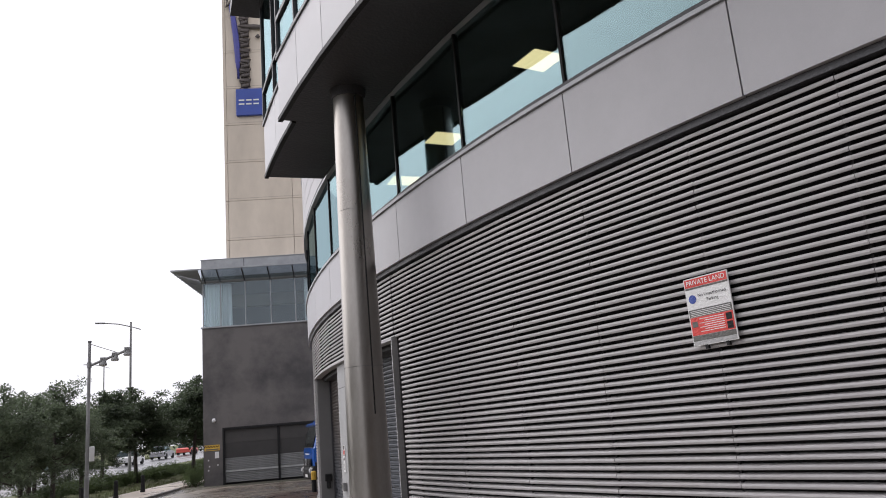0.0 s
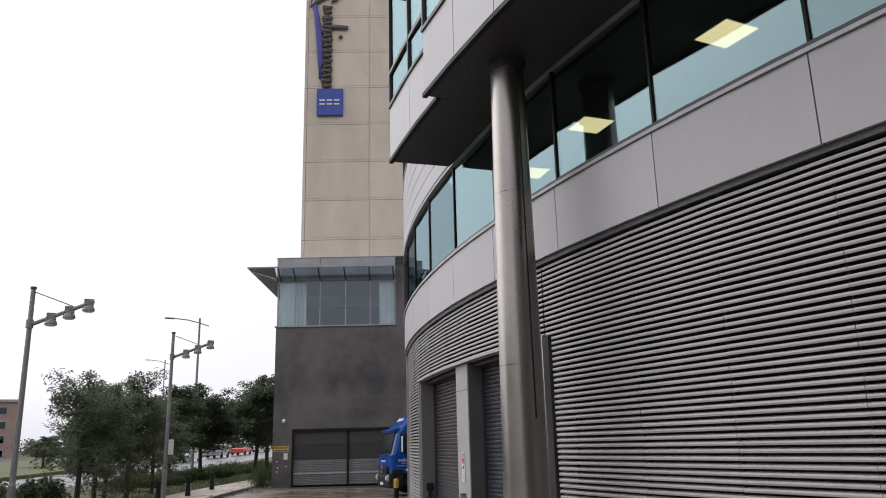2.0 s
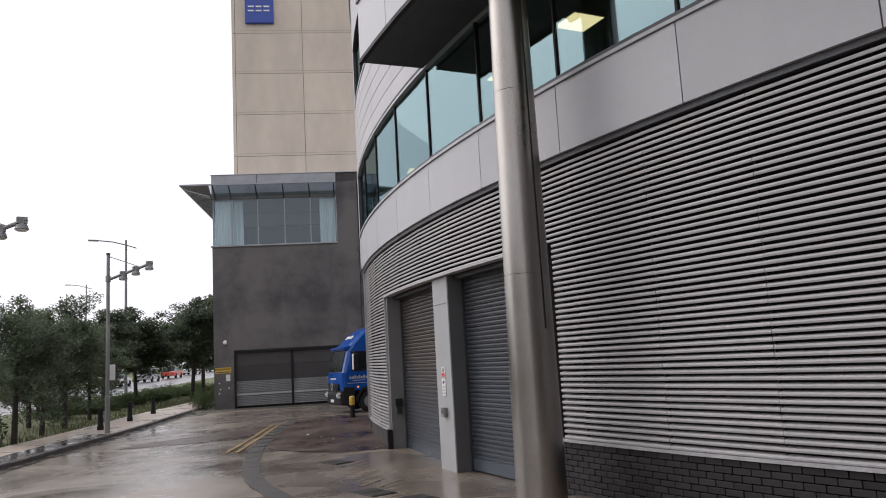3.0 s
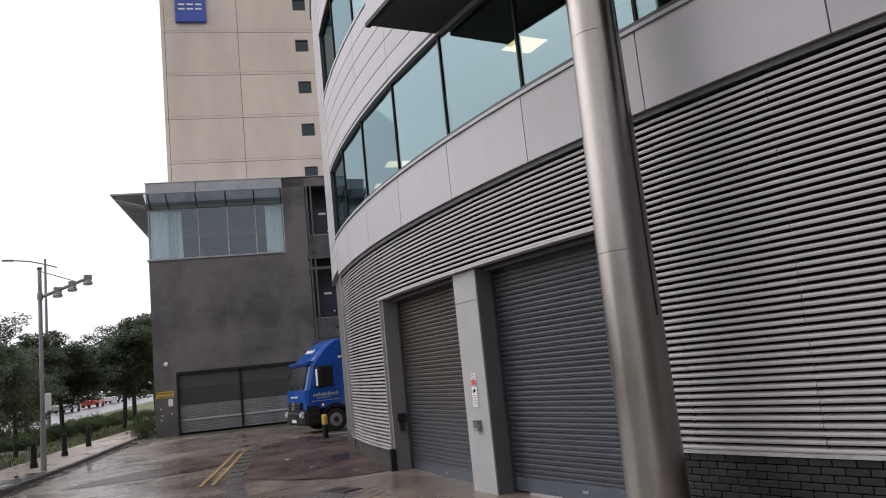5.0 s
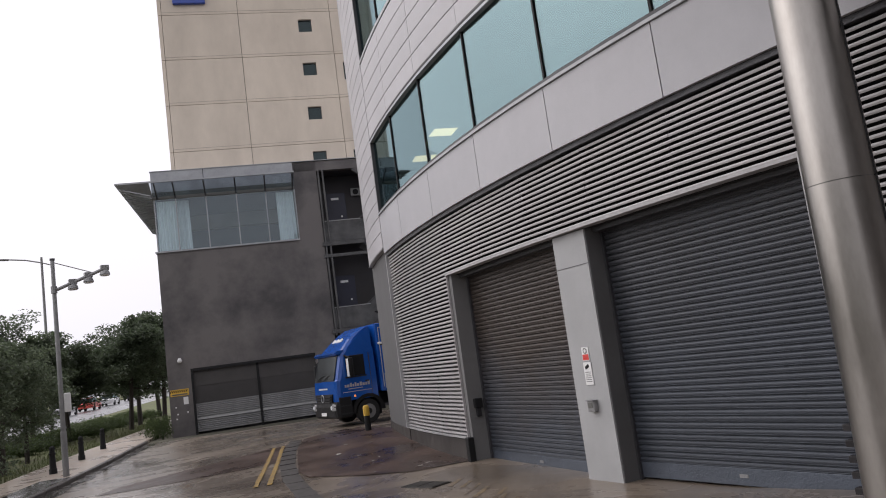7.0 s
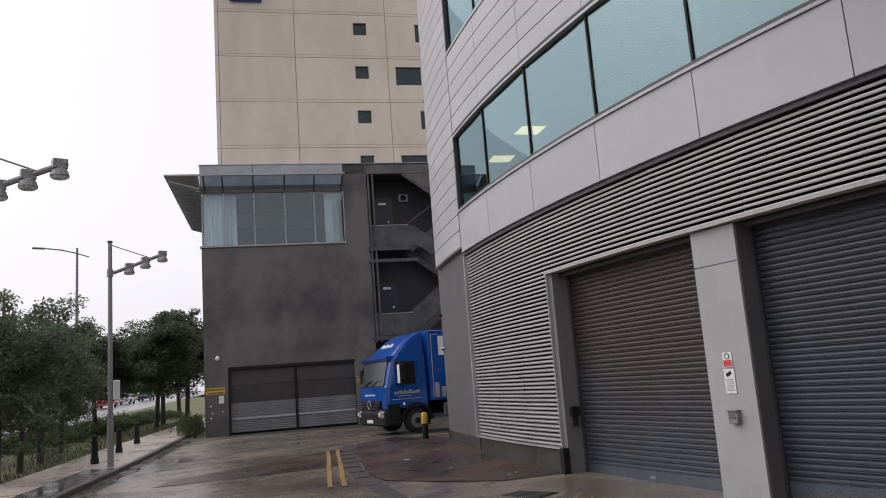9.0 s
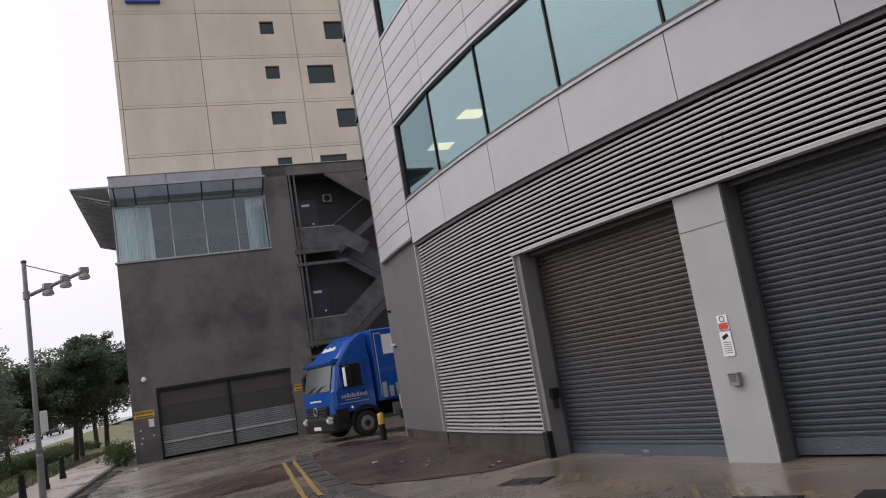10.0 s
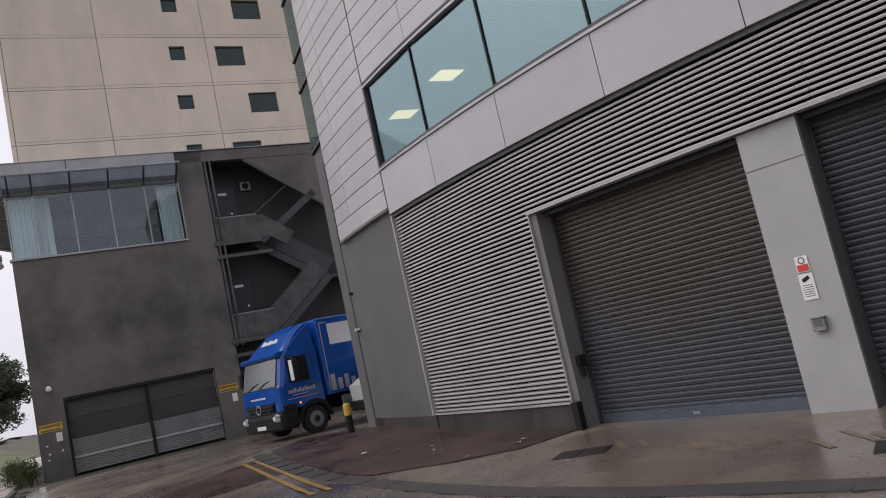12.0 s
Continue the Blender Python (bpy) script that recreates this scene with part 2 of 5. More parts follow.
def wet(name, colour, tint):
    """Rain-wet concrete: film of water in the hollows."""
    m = surf(name, colour, 0.34, 0, 0.12, 18, 0.33, 0.002, 0.26, tint=tint)
    n, l = m.node_tree.nodes, m.node_tree.links
    b = n["Principled BSDF"]
    co = n.new("ShaderNodeTexCoord")
    film = n.new("ShaderNodeTexNoise")
    film.inputs["Scale"].default_value, film.inputs["Detail"].default_value, film.inputs["Roughness"].default_value = 0.45, 5, 0.6
    film.inputs["Distortion"].default_value = 0.8
    l.new(co.outputs["Object"], film.inputs["Vector"])
    mr = n.new("ShaderNodeMapRange")
    mr.inputs["From Min"].default_value, mr.inputs["From Max"].default_value = 0.43, 0.58
    mr.inputs["To Min"].default_value, mr.inputs["To Max"].default_value = 0.6, 1.0
    l.new(film.outputs["Fac"], mr.inputs["Value"])
    l.new(mr.outputs[0], b.inputs["Coat Weight"])
    dull = n.new("ShaderNodeMapRange")
    dull.inputs["From Min"].default_value, dull.inputs["From Max"].default_value = 0.42, 0.62
    dull.inputs["To Min"].default_value, dull.inputs["To Max"].default_value = 0.34, 0.15
    l.new(film.outputs["Fac"], dull.inputs["Value"])
    l.new(dull.outputs[0], b.inputs["Coat Roughness"])
    return m


M_DRIVE = wet("wet_concrete", (0.212, 0.17, 0.13), (0.1, 0.076, 0.056))
M_PLINTH = surf("stained_plinth", (0.05, 0.043, 0.039), 0.55, 0, 0.25, 30, 1.6, 0.004, 0.2, stretch=(1, 1, 0.35), tint=(0.018, 0.015, 0.014))
M_WETSTRIP = surf("wet_grey_paving", (0.12, 0.115, 0.11), 0.2, 0, 0.2, 20, 0.9, 0.003, 0.16, tint=(0.06, 0.055, 0.052))


# ---- mesh helpers ----
def mesh(name, bm, material, smooth=False):
    me = bpy.data.meshes.new(name)
    bmesh.ops.recalc_face_normals(bm, faces=bm.faces)
    bm.to_mesh(me)
    bm.free()
    if material is not None:
        me.materials.append(material)
    if smooth:
        me.polygons.foreach_set("use_smooth", [True] * len(me.polygons))
    return me


def put(name, data, m=None, parent=None, label=""):
    """An object on given mesh data, at the world pose m, under a parent."""
    ob = new(name, data)
    if parent is not None:
        ob.parent = parent
        ob.matrix_parent_inverse = world_of(parent).inverted()
    ob.matrix_basis = m or Matrix()
    if label:
        tagged(ob, label)
    return ob


def world_of(ob):
    m = ob.matrix_basis.copy()
    while ob.parent is not None:
        m = ob.parent.matrix_basis @ ob.matrix_parent_inverse @ m
        ob = ob.parent
    return m


def part(name, bm, material, parent=None, label="", m=None, smooth=False):
    return put(name, mesh(name, bm, material, smooth), m, parent, label)


def thing(name, at, label, category, group="", kind=""):
    ob = new(name)
    ob.empty_display_size = 0.2
    ob.matrix_basis = at if isinstance(at, Matrix) else Matrix.Translation(at)
    return tagged(ob, label, category, group, kind)


def box(bm, x0, x1, y0, y1, z0, z1, bevel=0.0, m=None):
    r = bmesh.ops.create_cube(bm, size=1.0)
    vs = r["verts"]
    for v in vs:
        v.co = Vector(((x0 + x1) / 2 + v.co.x * (x1 - x0), (y0 + y1) / 2 + v.co.y * (y1 - y0), (z0 + z1) / 2 + v.co.z * (z1 - z0)))
    if m is not None:
        for v in vs:
            v.co = m @ v.co
    if bevel:
        es = list({e for v in vs for e in v.link_edges})
        bmesh.ops.bevel(bm, geom=es, offset=bevel, segments=1, affect="EDGES")
    return bm


def boxed(x0, x1, y0, y1, z0, z1, bevel=0.0, m=None):
    return box(bmesh.new(), x0, x1, y0, y1, z0, z1, bevel, m)


def tube(bm, pts, radii, seg=10, cap=True):
    """A round tube along points."""
    rings = []
    pts = [Vector(p) for p in pts]
    for i, p in enumerate(pts):
        d = (pts[min(i + 1, len(pts) - 1)] - pts[max(i - 1, 0)]).normalized()
        q = d.to_track_quat("Z", "Y")
        r = radii[i] if isinstance(radii, (list, tuple)) else radii
        rings.append([bm.verts.new(p + q @ Vector((r * math.cos(2 * math.pi * k / seg), r * math.sin(2 * math.pi * k / seg), 0))) for k in range(seg)])
    for a, b in zip(rings, rings[1:]):
        for k in range(seg):
            bm.faces.new((a[k], a[(k + 1) % seg], b[(k + 1) % seg], b[k]))
    if cap:
        bm.faces.new(rings[0][::-1])
        bm.faces.new(rings[-1])
    return bm


def extrude_profile(bm, prof, x0, x1, m=None):
    """A (y, z) outline drawn out along x."""
    a = [bm.verts.new((x0, y, z)) for y, z in prof]
    b = [bm.verts.new((x1, y, z)) for y, z in prof]
    n = len(prof)
    for k in range(n):
        bm.faces.new((a[k], a[(k + 1) % n], b[(k + 1) % n], b[k]))
    bm.faces.new(a[::-1])
    bm.faces.new(b)
    if m is not None:
        for v in a + b:
            v.co = m @ v.co
    return bm


def prism(bm, pts, z0, z1):
    """An upright prism on a plan outline."""
    a = [bm.verts.new((x, y, z0)) for x, y in pts]
    b = [bm.verts.new((x, y, z1)) for x, y in pts]
    n = len(pts)
    for k in range(n):
        bm.faces.new((a[k], a[(k + 1) % n], b[(k + 1) % n], b[k]))
    bm.faces.new(a[::-1])
    bm.faces.new(b)
    return bm


def smooth01(t):
    t = max(0.0, min(1.0, t))
    return t * t * (3 - 2 * t)


# ---- the lie of the land ----
KERB_AT, KERB_DIR, KERB_LEFT = Vector((0.72, 25.04)), Vector((0.45, 0.893)), Vector((-0.893, 0.45))


def uv_of(x, y):
    p = Vector((x, y)) - KERB_AT
    return p.dot(KERB_DIR), p.dot(KERB_LEFT)


def xy_of(u, v):
    p = KERB_AT + KERB_DIR * u + KERB_LEFT * v
    return p.x, p.y


def ground_z(x, y):
    """Height of the yard and the verge: the yard dips from the start towards the shutters, the verge climbs to the road."""
    z = 0.42 - 0.40 * smooth01((y - 6.5) / 7.5)
    z += 0.2 * math.exp(-((x - 10.5) ** 2 / 12 + (y - 26) ** 2 / 30))
    z += 0.08 * smooth01((y - 32) / 10)
    u, v = uv_of(x, y)
    road = max(0.2, min(3.0, 0.45 + 0.02 * (u - 45)))
    rise = smooth01((v - 2.6) / 8.0)
    z = z * (1 - rise) + road * rise
    return z


# ---- the curved face of the office building: s runs along it, d goes inwards ----
CX, CY, RAD = 41.97, 8.45, 35.88


def face_at(s, d):
    a = s / RAD
    return CX - (RAD - d) * math.cos(a), CY + (RAD - d) * math.sin(a)


def face_pose(s, d, z):
    """x to the right along the face, y inwards."""
    x, y = face_at(s, d)
    return pose(x, y, z, 0, 0, -90 - math.degrees(s / RAD))


def arc_box(s0, s1, d0, d1, z0, z1, step=1.1, bm=None):
    bm = bm or bmesh.new()
    n = max(1, int(abs(s1 - s0) / step + 0.5))
    outer, inner = [], []
    for i in range(n + 1):
        s = s0 + (s1 - s0) * i / n
        outer.append(face_at(s, d0))
        inner.append(face_at(s, d1))
    prev = None
    for (ox, oy), (ix, iy) in zip(outer, inner):
        ring = [bm.verts.new(c) for c in ((ox, oy, z0), (ix, iy, z0), (ix, iy, z1), (ox, oy, z1))]
        if prev:
            for k in range(4):
                bm.faces.new((prev[k], prev[(k + 1) % 4], ring[(k + 1) % 4], ring[k]))
        else:
            bm.faces.new(ring)
        prev = ring
    bm.faces.new(prev[::-1])
    return bm


PITCH = 2.145


def seam(k):
    return 0.15 + (5 - k) * PITCH


# ---- ground ----
def grid_sheet(name, xs, ys, height, material, label, kind="structure", category="ground"):
    bm = bmesh.new()
    rows = [[bm.verts.new((x, y, height(x, y))) for x in xs] for y in ys]
    for a, b in zip(rows, rows[1:]):
        for k in range(len(xs) - 1):
            bm.faces.new((a[k], a[k + 1], b[k + 1], b[k]))
    ob = part(name, bm, material, None, label, smooth=True)
    return tagged(ob, label, category, "", kind)


def spread(lo, hi, fine_lo, fine_hi, step):
    mid = list(np.arange(fine_lo, fine_hi + 0.01, step))
    out, d, g = [], step, fine_hi
    while g < hi:
        d *= 1.35
        g += d
        out.append(min(g, hi))
    back, d, g = [], step, fine_lo
    while g > lo:
        d *= 1.35
        g -= d
        back.append(max(g, lo))
    return back[::-1] + mid + out


grid_sheet("ground", spread(-2500, 2500, -30, 45, 1.0), spread(-2500, 2500, -15, 75, 1.0), lambda x, y: ground_z(x, y) - 0.02, M_GROUND,
           "damp bare earth ground under the yard and verge")


def drape(name, u0, u1, v0, v1, lift, material, label, nu=40, nv=6, place=xy_of, depth=0.0, kind="structure", category="ground", wave=0.0):
    """A strip laid over the land, with its edges turned down."""
    bm = bmesh.new()
    rows = []
    for i in range(nu + 1):
        row = []
        for j in range(nv + 1):
            u, v = u0 + (u1 - u0) * i / nu, v0 + (v1 - v0) * j / nv
            if wave and j in (0, nv):
                v += wave * (noise.noise((u * 0.7, j, 3.1)))
            x, y = place(u, v)
            row.append(bm.verts.new((x, y, ground_z(x, y) + lift)))
        rows.append(row)
    for a, b in zip(rows, rows[1:]):
        for k in range(nv):
            bm.faces.new((a[k], b[k], b[k + 1], a[k + 1]))
    if depth:
        r = bmesh.ops.extrude_edge_only(bm, edges=[e for e in bm.edges if e.is_boundary])
        for g in r["geom"]:
            if isinstance(g, bmesh.types.BMVert):
                g.co.z -= depth
    return tagged(part(name, bm, material, None, label, smooth=not depth), label, category, "", kind)


# the wet concrete yard between kerb and building
drape("yard", -45, 17.5, -40, -0.06, 0.0, M_DRIVE, "rain-wet brown concrete service yard with puddles", 120, 70, category="yard")
M_GUTTER = surf("wet_gutter", (0.07, 0.06, 0.052), 0.22, 0, 0.3, 12, 1.2, 0.004, 0.18, tint=(0.03, 0.027, 0.025))
drape("gutter", -42, 17.4, -0.42, -0.02, 0.006, M_GUTTER, "dark wet gutter strip along the kerb", 160, 4, category="gutter", wave=0.25)
# buff pavement behind the kerb, the grass verge and the road
drape("pavement", -45, 60, 0.14, 2.3, 0.10, M_PAVE, "wet buff pavement beside the service yard", 110, 4, depth=0.12, category="pavement")
drape("crossing_strip", -45, 7.0, 0.145, 0.95, 0.105, M_WETSTRIP, "wet grey paving strip behind the kerb", 80, 3, category="pavement", wave=0.05)
drape("verge", -45, 110, 2.3, 11.0, 0.05, M_GRASS, "rough grass verge between pavement and road", 120, 16, depth=0.1, category="grass", wave=0.25)
drape("road", -120, 330, 11.0, 20.5, 0.06, M_TARMAC, "wet grey road climbing behind the trees", 160, 6, category="road")
drape("far_verge", -120, 330, 20.6, 40, 0.3, M_GRASS, "grass bank on the far side of the road", 100, 6, depth=0.4, category="grass", wave=0.3)


# ---- office building with the curved face ----
office = thing("office_building", (*face_at(5, 0), 0.0), "curved grey office building with louvred ground floor and teal glazing", "building")
S_END, S_COR, S_DR1, S_DR2 = 18.4, 15.07, 10.86, 2.98
S_FAR = -15.6

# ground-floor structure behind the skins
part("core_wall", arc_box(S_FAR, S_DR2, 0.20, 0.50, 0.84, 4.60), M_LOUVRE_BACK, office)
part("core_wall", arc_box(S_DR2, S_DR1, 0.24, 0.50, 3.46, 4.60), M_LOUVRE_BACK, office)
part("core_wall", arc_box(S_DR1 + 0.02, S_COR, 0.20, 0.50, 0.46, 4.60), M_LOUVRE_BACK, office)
part("plinth_wall", arc_box(S_FAR, S_DR2 + 0.02, 0.155, 0.5, -0.3, 0.83), M_MORTAR, office)
low_plinth = part("low_plinth", arc_box(S_DR1 + 0.02, S_COR, 0.10, 0.5, -0.3, 0.44), M_PLINTH, office, "dark wet stone plinth")
part("louvre_sill", arc_box(S_FAR, S_DR2 + 0.02, 0.06, 0.2, 0.83, 0.865), M_LIGHT_TRIM, office)
part("louvre_sill", arc_box(S_DR1, S_COR, 0.06, 0.2, 0.44, 0.475), M_LIGHT_TRIM, office)
part("shadow_gap", arc_box(S_FAR, S_COR, 0.05, 0.3, 4.56, 4.628), M_TRIM, office)
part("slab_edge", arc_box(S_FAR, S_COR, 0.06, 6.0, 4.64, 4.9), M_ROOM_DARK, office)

# grey rendered end of the face, with its dark base, and the short return behind it
part("end_wall", arc_box(S_COR + 0.06, S_END + 0.35, 0.10, 0.55, 0.42, 4.74), M_JAMB, office, "plain grey rendered end wall")
part("end_base", arc_box(S_COR, S_END + 0.36, 0.08, 0.56, -0.3, 0.416), M_PLINTH, office)
part("corner_trim", arc_box(S_COR - 0.0, S_COR + 0.055, 0.03, 0.2, 0.45, 4.6), M_LIGHT_TRIM, office)
ex, ey = face_at(S_END + 0.35, 0.3)
ret = [(ex - 0.05, ey - 0.05), (ex + 0.8, ey + 1.35), (ex + 5.0, ey + 1.35), (ex + 5.0, ey - 1.6)]
part("return_wall", prism(bmesh.new(), ret, -0.3, 7.6), M_JAMB, office)
part("return_glazing", prism(bmesh.new(), [(x - 0.02, y + 0.03) for x, y in ret], 7.62, 13.4), M_DARKGLASS, office, "green-tinted glazed return")
for z in (7.62, 9.4, 10.3, 12.0):
    part("transom", prism(bmesh.new(), [(x - 0.05, y + 0.06) for x, y in ret], z, z + 0.07), M_TRIM, office)
bm = tube(bmesh.new(), [(ex + 0.1, ey + 0.35, 0.2), (ex + 0.1, ey + 0.35, 7.0)], 0.05, 8)
part("downpipe", bm, M_TRIM, office)

# unseen dark wall added behind the walk: darkens the column's reflection and near louvres
wing = thing("unseen_dark_wall", (8, -12, 0), "plain dark wall out of view, added to darken reflections", "wall", "", "structure")
part("wall", boxed(-14, 9.5, -12.4, -12.0, -0.3, 13.4), M_RECESS, wing)

# pillar and jambs at the shutters
SH_D = 0.52
def pier(s0, s1, z1, material, name, label, d0=0.16):
    return part(name, arc_box(s0, s1, d0, SH_D + 0.2, -0.3, z1), material, office, label)
part("pillar_joint", arc_box(6.405, 7.135, 0.156, 0.159, 2.98, 2.99), M_JAMB, office)
pier(6.40, 7.14, 3.46, M_CONC, "pillar", "pale rendered pillar between the roller shutters")
# shadow side of the pale pillar: shade put into a darker grey skin
part("pillar_shadow_side", arc_box(6.385, 6.397, 0.18, SH_D + 0.2, -0.3, 3.46), M_JAMB, office)
part("left_jamb", arc_box(10.70, S_DR1 + 0.018, 0.13, SH_D + 0.2, -0.3, 3.5), M_REVEAL, office, "grey rendered door jamb")
part("right_jamb", arc_box(S_DR2 - 0.02, S_DR2 + 0.03, 0.14, SH_D + 0.2, -0.3, 3.5), M_JAMB, office)
part("jamb_trim", arc_box(S_DR2 - 0.015, S_DR2 + 0.012, 0.04, 0.139, 0.4, 3.52), M_LIGHT_TRIM, office)
part("jamb_trim", arc_box(S_DR1 - 0.02, S_DR1 + 0.002, 0.085, 0.128, 0.45, 3.52), M_BLADE, office)
part("band_sill", arc_box(S_DR2 - 0.01, S_DR1 + 0.015, 0.07, 0.30, 3.475, 3.51), M_BLADE, office)
part("lintel", arc_box(S_DR2, S_DR1, 0.3, SH_D + 0.3, 3.40, 3.458), M_TRIM, office)
part("black_post", boxed(-0.07, 0.07, -0.06, 0.06, -0.2, 0.47, 0.01), M_BLACK, office, "black painted guard post", face_pose(10.74, 0.07, 0))


def louvre_bank(s0, s1, n, first, d=0.10, last=49):
    """Louvre panels of n equal bays; every blade is a bent strip with a nose. first: the lowest blade of the common spacing."""
    step, base = 0.0753, 0.87
    w = (s1 - s0) / n
    half = w / 2 - 0.004
    prof = [(0.0, 0.003), (-0.004, 0.02), (0.001, 0.038), (0.068, 0.052), (0.072, 0.047), (0.009, 0.031), (0.006, 0.0)]
    blade = mesh("blade", extrude_profile(bmesh.new(), prof, -half, half), M_BLADE)
    post = mesh("stile", boxed(-0.012, 0.012, 0.03, 0.07, base + step * first, 4.56 if last == 49 else base + step * last), M_LOUVRE_BACK)
    for i in range(n):
        s = s0 + w * (i + 0.5)
        bank = put("louvre_panel", post, face_pose(s0 + w * i + 0.012, d, 0), office, "panel of pale grey metal louvre blades")
        for k in range(first, last):
            put("blade", blade, face_pose(s + random.uniform(-0.003, 0.003), d + random.uniform(-0.0025, 0.0025), base + step * k + random.uniform(-0.0015, 0.0015)), bank)


louvre_bank(2.33, 2.8, 1, 0, last=35)
louvre_bank(2.33, S_DR2 - 0.02, 1, 35)
louvre_bank(0.89 - 1.44 * 11, 2.33, 12, 0)
louvre_bank(S_DR2, S_DR1, 5, 35)
louvre_bank(S_DR1 + 0.004, S_COR - 0.01, 3, -5)


def shutter(name, s0, s1, z0, z1, label, skin):
    """A roller shutter: interlocking curved slats, a bottom rail and side guides."""
    mid, w = (s0 + s1) / 2, (s1 - s0) / 2
    sh = thing(name, face_pose(mid, SH_D, 0), label, "shutter", "roller shutters", "structure")
    pitch = 0.0757
    prof = [(0.010, 0), (-0.005, 0.002), (-0.011, 0.009), (-0.003, 0.016), (-0.003, 0.019), (-0.011, 0.025), (-0.013, 0.042), (-0.010, 0.057), (0.0, 0.065), (0.016, 0.067), (0.016, pitch), (0.022, pitch), (0.022, 0.0)]
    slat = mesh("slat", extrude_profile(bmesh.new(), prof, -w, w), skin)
    n = int((z1 - z0 - 0.2) / pitch) + 1
    for k in range(n):
        put("slat", slat, face_pose(mid, SH_D + random.uniform(-0.002, 0.002), z0 + 0.2 + k * pitch), sh)
    part("bottom_rail", boxed(-w, w, -0.012, 0.016, z0, z0 + 0.2, 0.004), M_RAIL, sh, "blue-grey bottom rail", face_pose(mid, SH_D, 0))
    part("rail_badge", boxed(-0.06, 0.06, -0.018, -0.012, z0 + 0.09, z0 + 0.13), M_GALV, sh, "", face_pose(mid, SH_D, 0))
    for side in (-1, 1):
        part("guide", boxed(side * w - 0.04, side * w + 0.04, -0.05, 0.03, z0 - 0.05, z1), M_TRIM, sh, "", face_pose(mid, SH_D, 0))
    return sh


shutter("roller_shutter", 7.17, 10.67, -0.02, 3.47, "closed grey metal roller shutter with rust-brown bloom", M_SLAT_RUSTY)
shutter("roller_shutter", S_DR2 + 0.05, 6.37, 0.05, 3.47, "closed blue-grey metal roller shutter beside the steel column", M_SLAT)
part("hood", arc_box(S_DR2, S_DR1, SH_D + 0.05, SH_D + 0.25, 3.2, 3.46), M_LOUVRE_BACK, office)

# metal panels, one storey band
for k in range(13, -2, -1):
    a, b = seam(k), seam(k - 1)
    part("panel", arc_box(a + 0.008, min(b, S_COR) - 0.008, 0.0, 0.06, 4.632, 5.565), M_PANEL, office, "flat grey metal cladding panel" if k == 5 else "")

# first-floor window strip
Z_SILL, Z_HEAD = 5.60, 7.44
part("window_sill", arc_box(seam(13), S_COR - 0.0, -0.035, 0.16, 5.570, 5.615), M_FLASH, office)
part("sill_frame", arc_box(seam(13), S_COR, 0.02, 0.14, 5.617, 5.69), M_TRIM, office)
part("head_frame", arc_box(seam(13), S_COR + 0.04, -0.012, 0.14, 7.40, 7.455), M_FLASH, office)
part("head_line", arc_box(6.45, S_COR + 0.04, -0.012, 0.14, 7.472, 7.50), M_TRIM, office)
def window(s0, s1, z0, z1, d, name="window"):
    w = part(name, arc_box(s0 + 0.01, s0 + 0.048, d - 0.004, d + 0.07, z0, z1), M_BLACK, office)
    pane = part("pane", arc_box(s0 + 0.049, s1 + 0.009, d + 0.02, d + 0.032, z0, z1, 3.0), M_GLASS, w, "teal-tinted reflecting glass")
    pane.visible_shadow = False
    return w
for k in range(13, -2, -1):
    a, b = seam(k), min(seam(k - 1), S_COR)
    window(a - 0.03, b - 0.03, 5.69, 7.40, 0.05)
part("end_mullion", arc_box(S_COR - 0.03, S_COR + 0.04, 0.0, 0.16, 5.617, 7.40), M_TRIM, office)
# the office rooms behind the glass
part("room_ceiling", arc_box(S_FAR, S_END - 0.3, 0.2, 6.0, 7.405, 7.48), M_ROOM, office)
part("room_back_wall", arc_box(S_FAR, S_END, 6.0, 6.2, 4.9, 13.4), M_ROOM, office)
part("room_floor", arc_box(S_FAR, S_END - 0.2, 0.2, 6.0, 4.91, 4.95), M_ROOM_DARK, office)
for s in (-12, -3.2):
    part("partition", arc_box(s, s + 0.12, 1.6, 6.0, 4.95, 7.40), M_ROOM, office)
for i, s in enumerate((-7.1, -2.2, 0.37, 3.85, 6.5, 14.42, 16.85)):
    for d in (1.72,):
        lamp = thing("ceiling_light", face_pose(s, d, 7.40), "square recessed ceiling light, lit warm white", "ceiling light", "office ceiling lights")
        part("diffuser", boxed(-0.29, 0.29, -0.29, 0.29, -0.012, -0.004), M_LAMP, lamp, "", face_pose(s, d, 7.40))
        part("frame", boxed(-0.31, 0.31, -0.31, 0.31, -0.004, 0.003), M_WHITE, lamp, "", face_pose(s, d, 7.40))

# pale planks round the upper face
def planks(s0, s1, z0, z1, rows):
    h = (z1 - z0) / rows
    for r in range(rows):
        cut = [s0] + [c for c in np.arange(seam(20), s1, PITCH) if c > s0 + 0.3 and c < s1 - 0.3] + [s1]
        for a, b in zip(cut, cut[1:]):
            part("plank", arc_box(a + 0.006, b - 0.006, 0.0, 0.05, z0 + h * r + 0.010, z0 + h * (r + 1) - 0.010, 0.5), M_PLANK, office)
planks(6.46, S_COR, 7.51, 9.46, 5)
planks(S_COR + 0.045, S_END, 4.78, 13.36, 22)
planks(6.46, S_COR, 11.36, 13.31, 5)
part("plank_backing", arc_box(6.46, S_COR, 0.055, 0.25, 7.50, 9.46), M_TRIM, office)
part("plank_backing", arc_box(S_COR + 0.045, S_END - 0.02, 0.055, 0.30, 4.75, 13.3), M_TRIM, office)
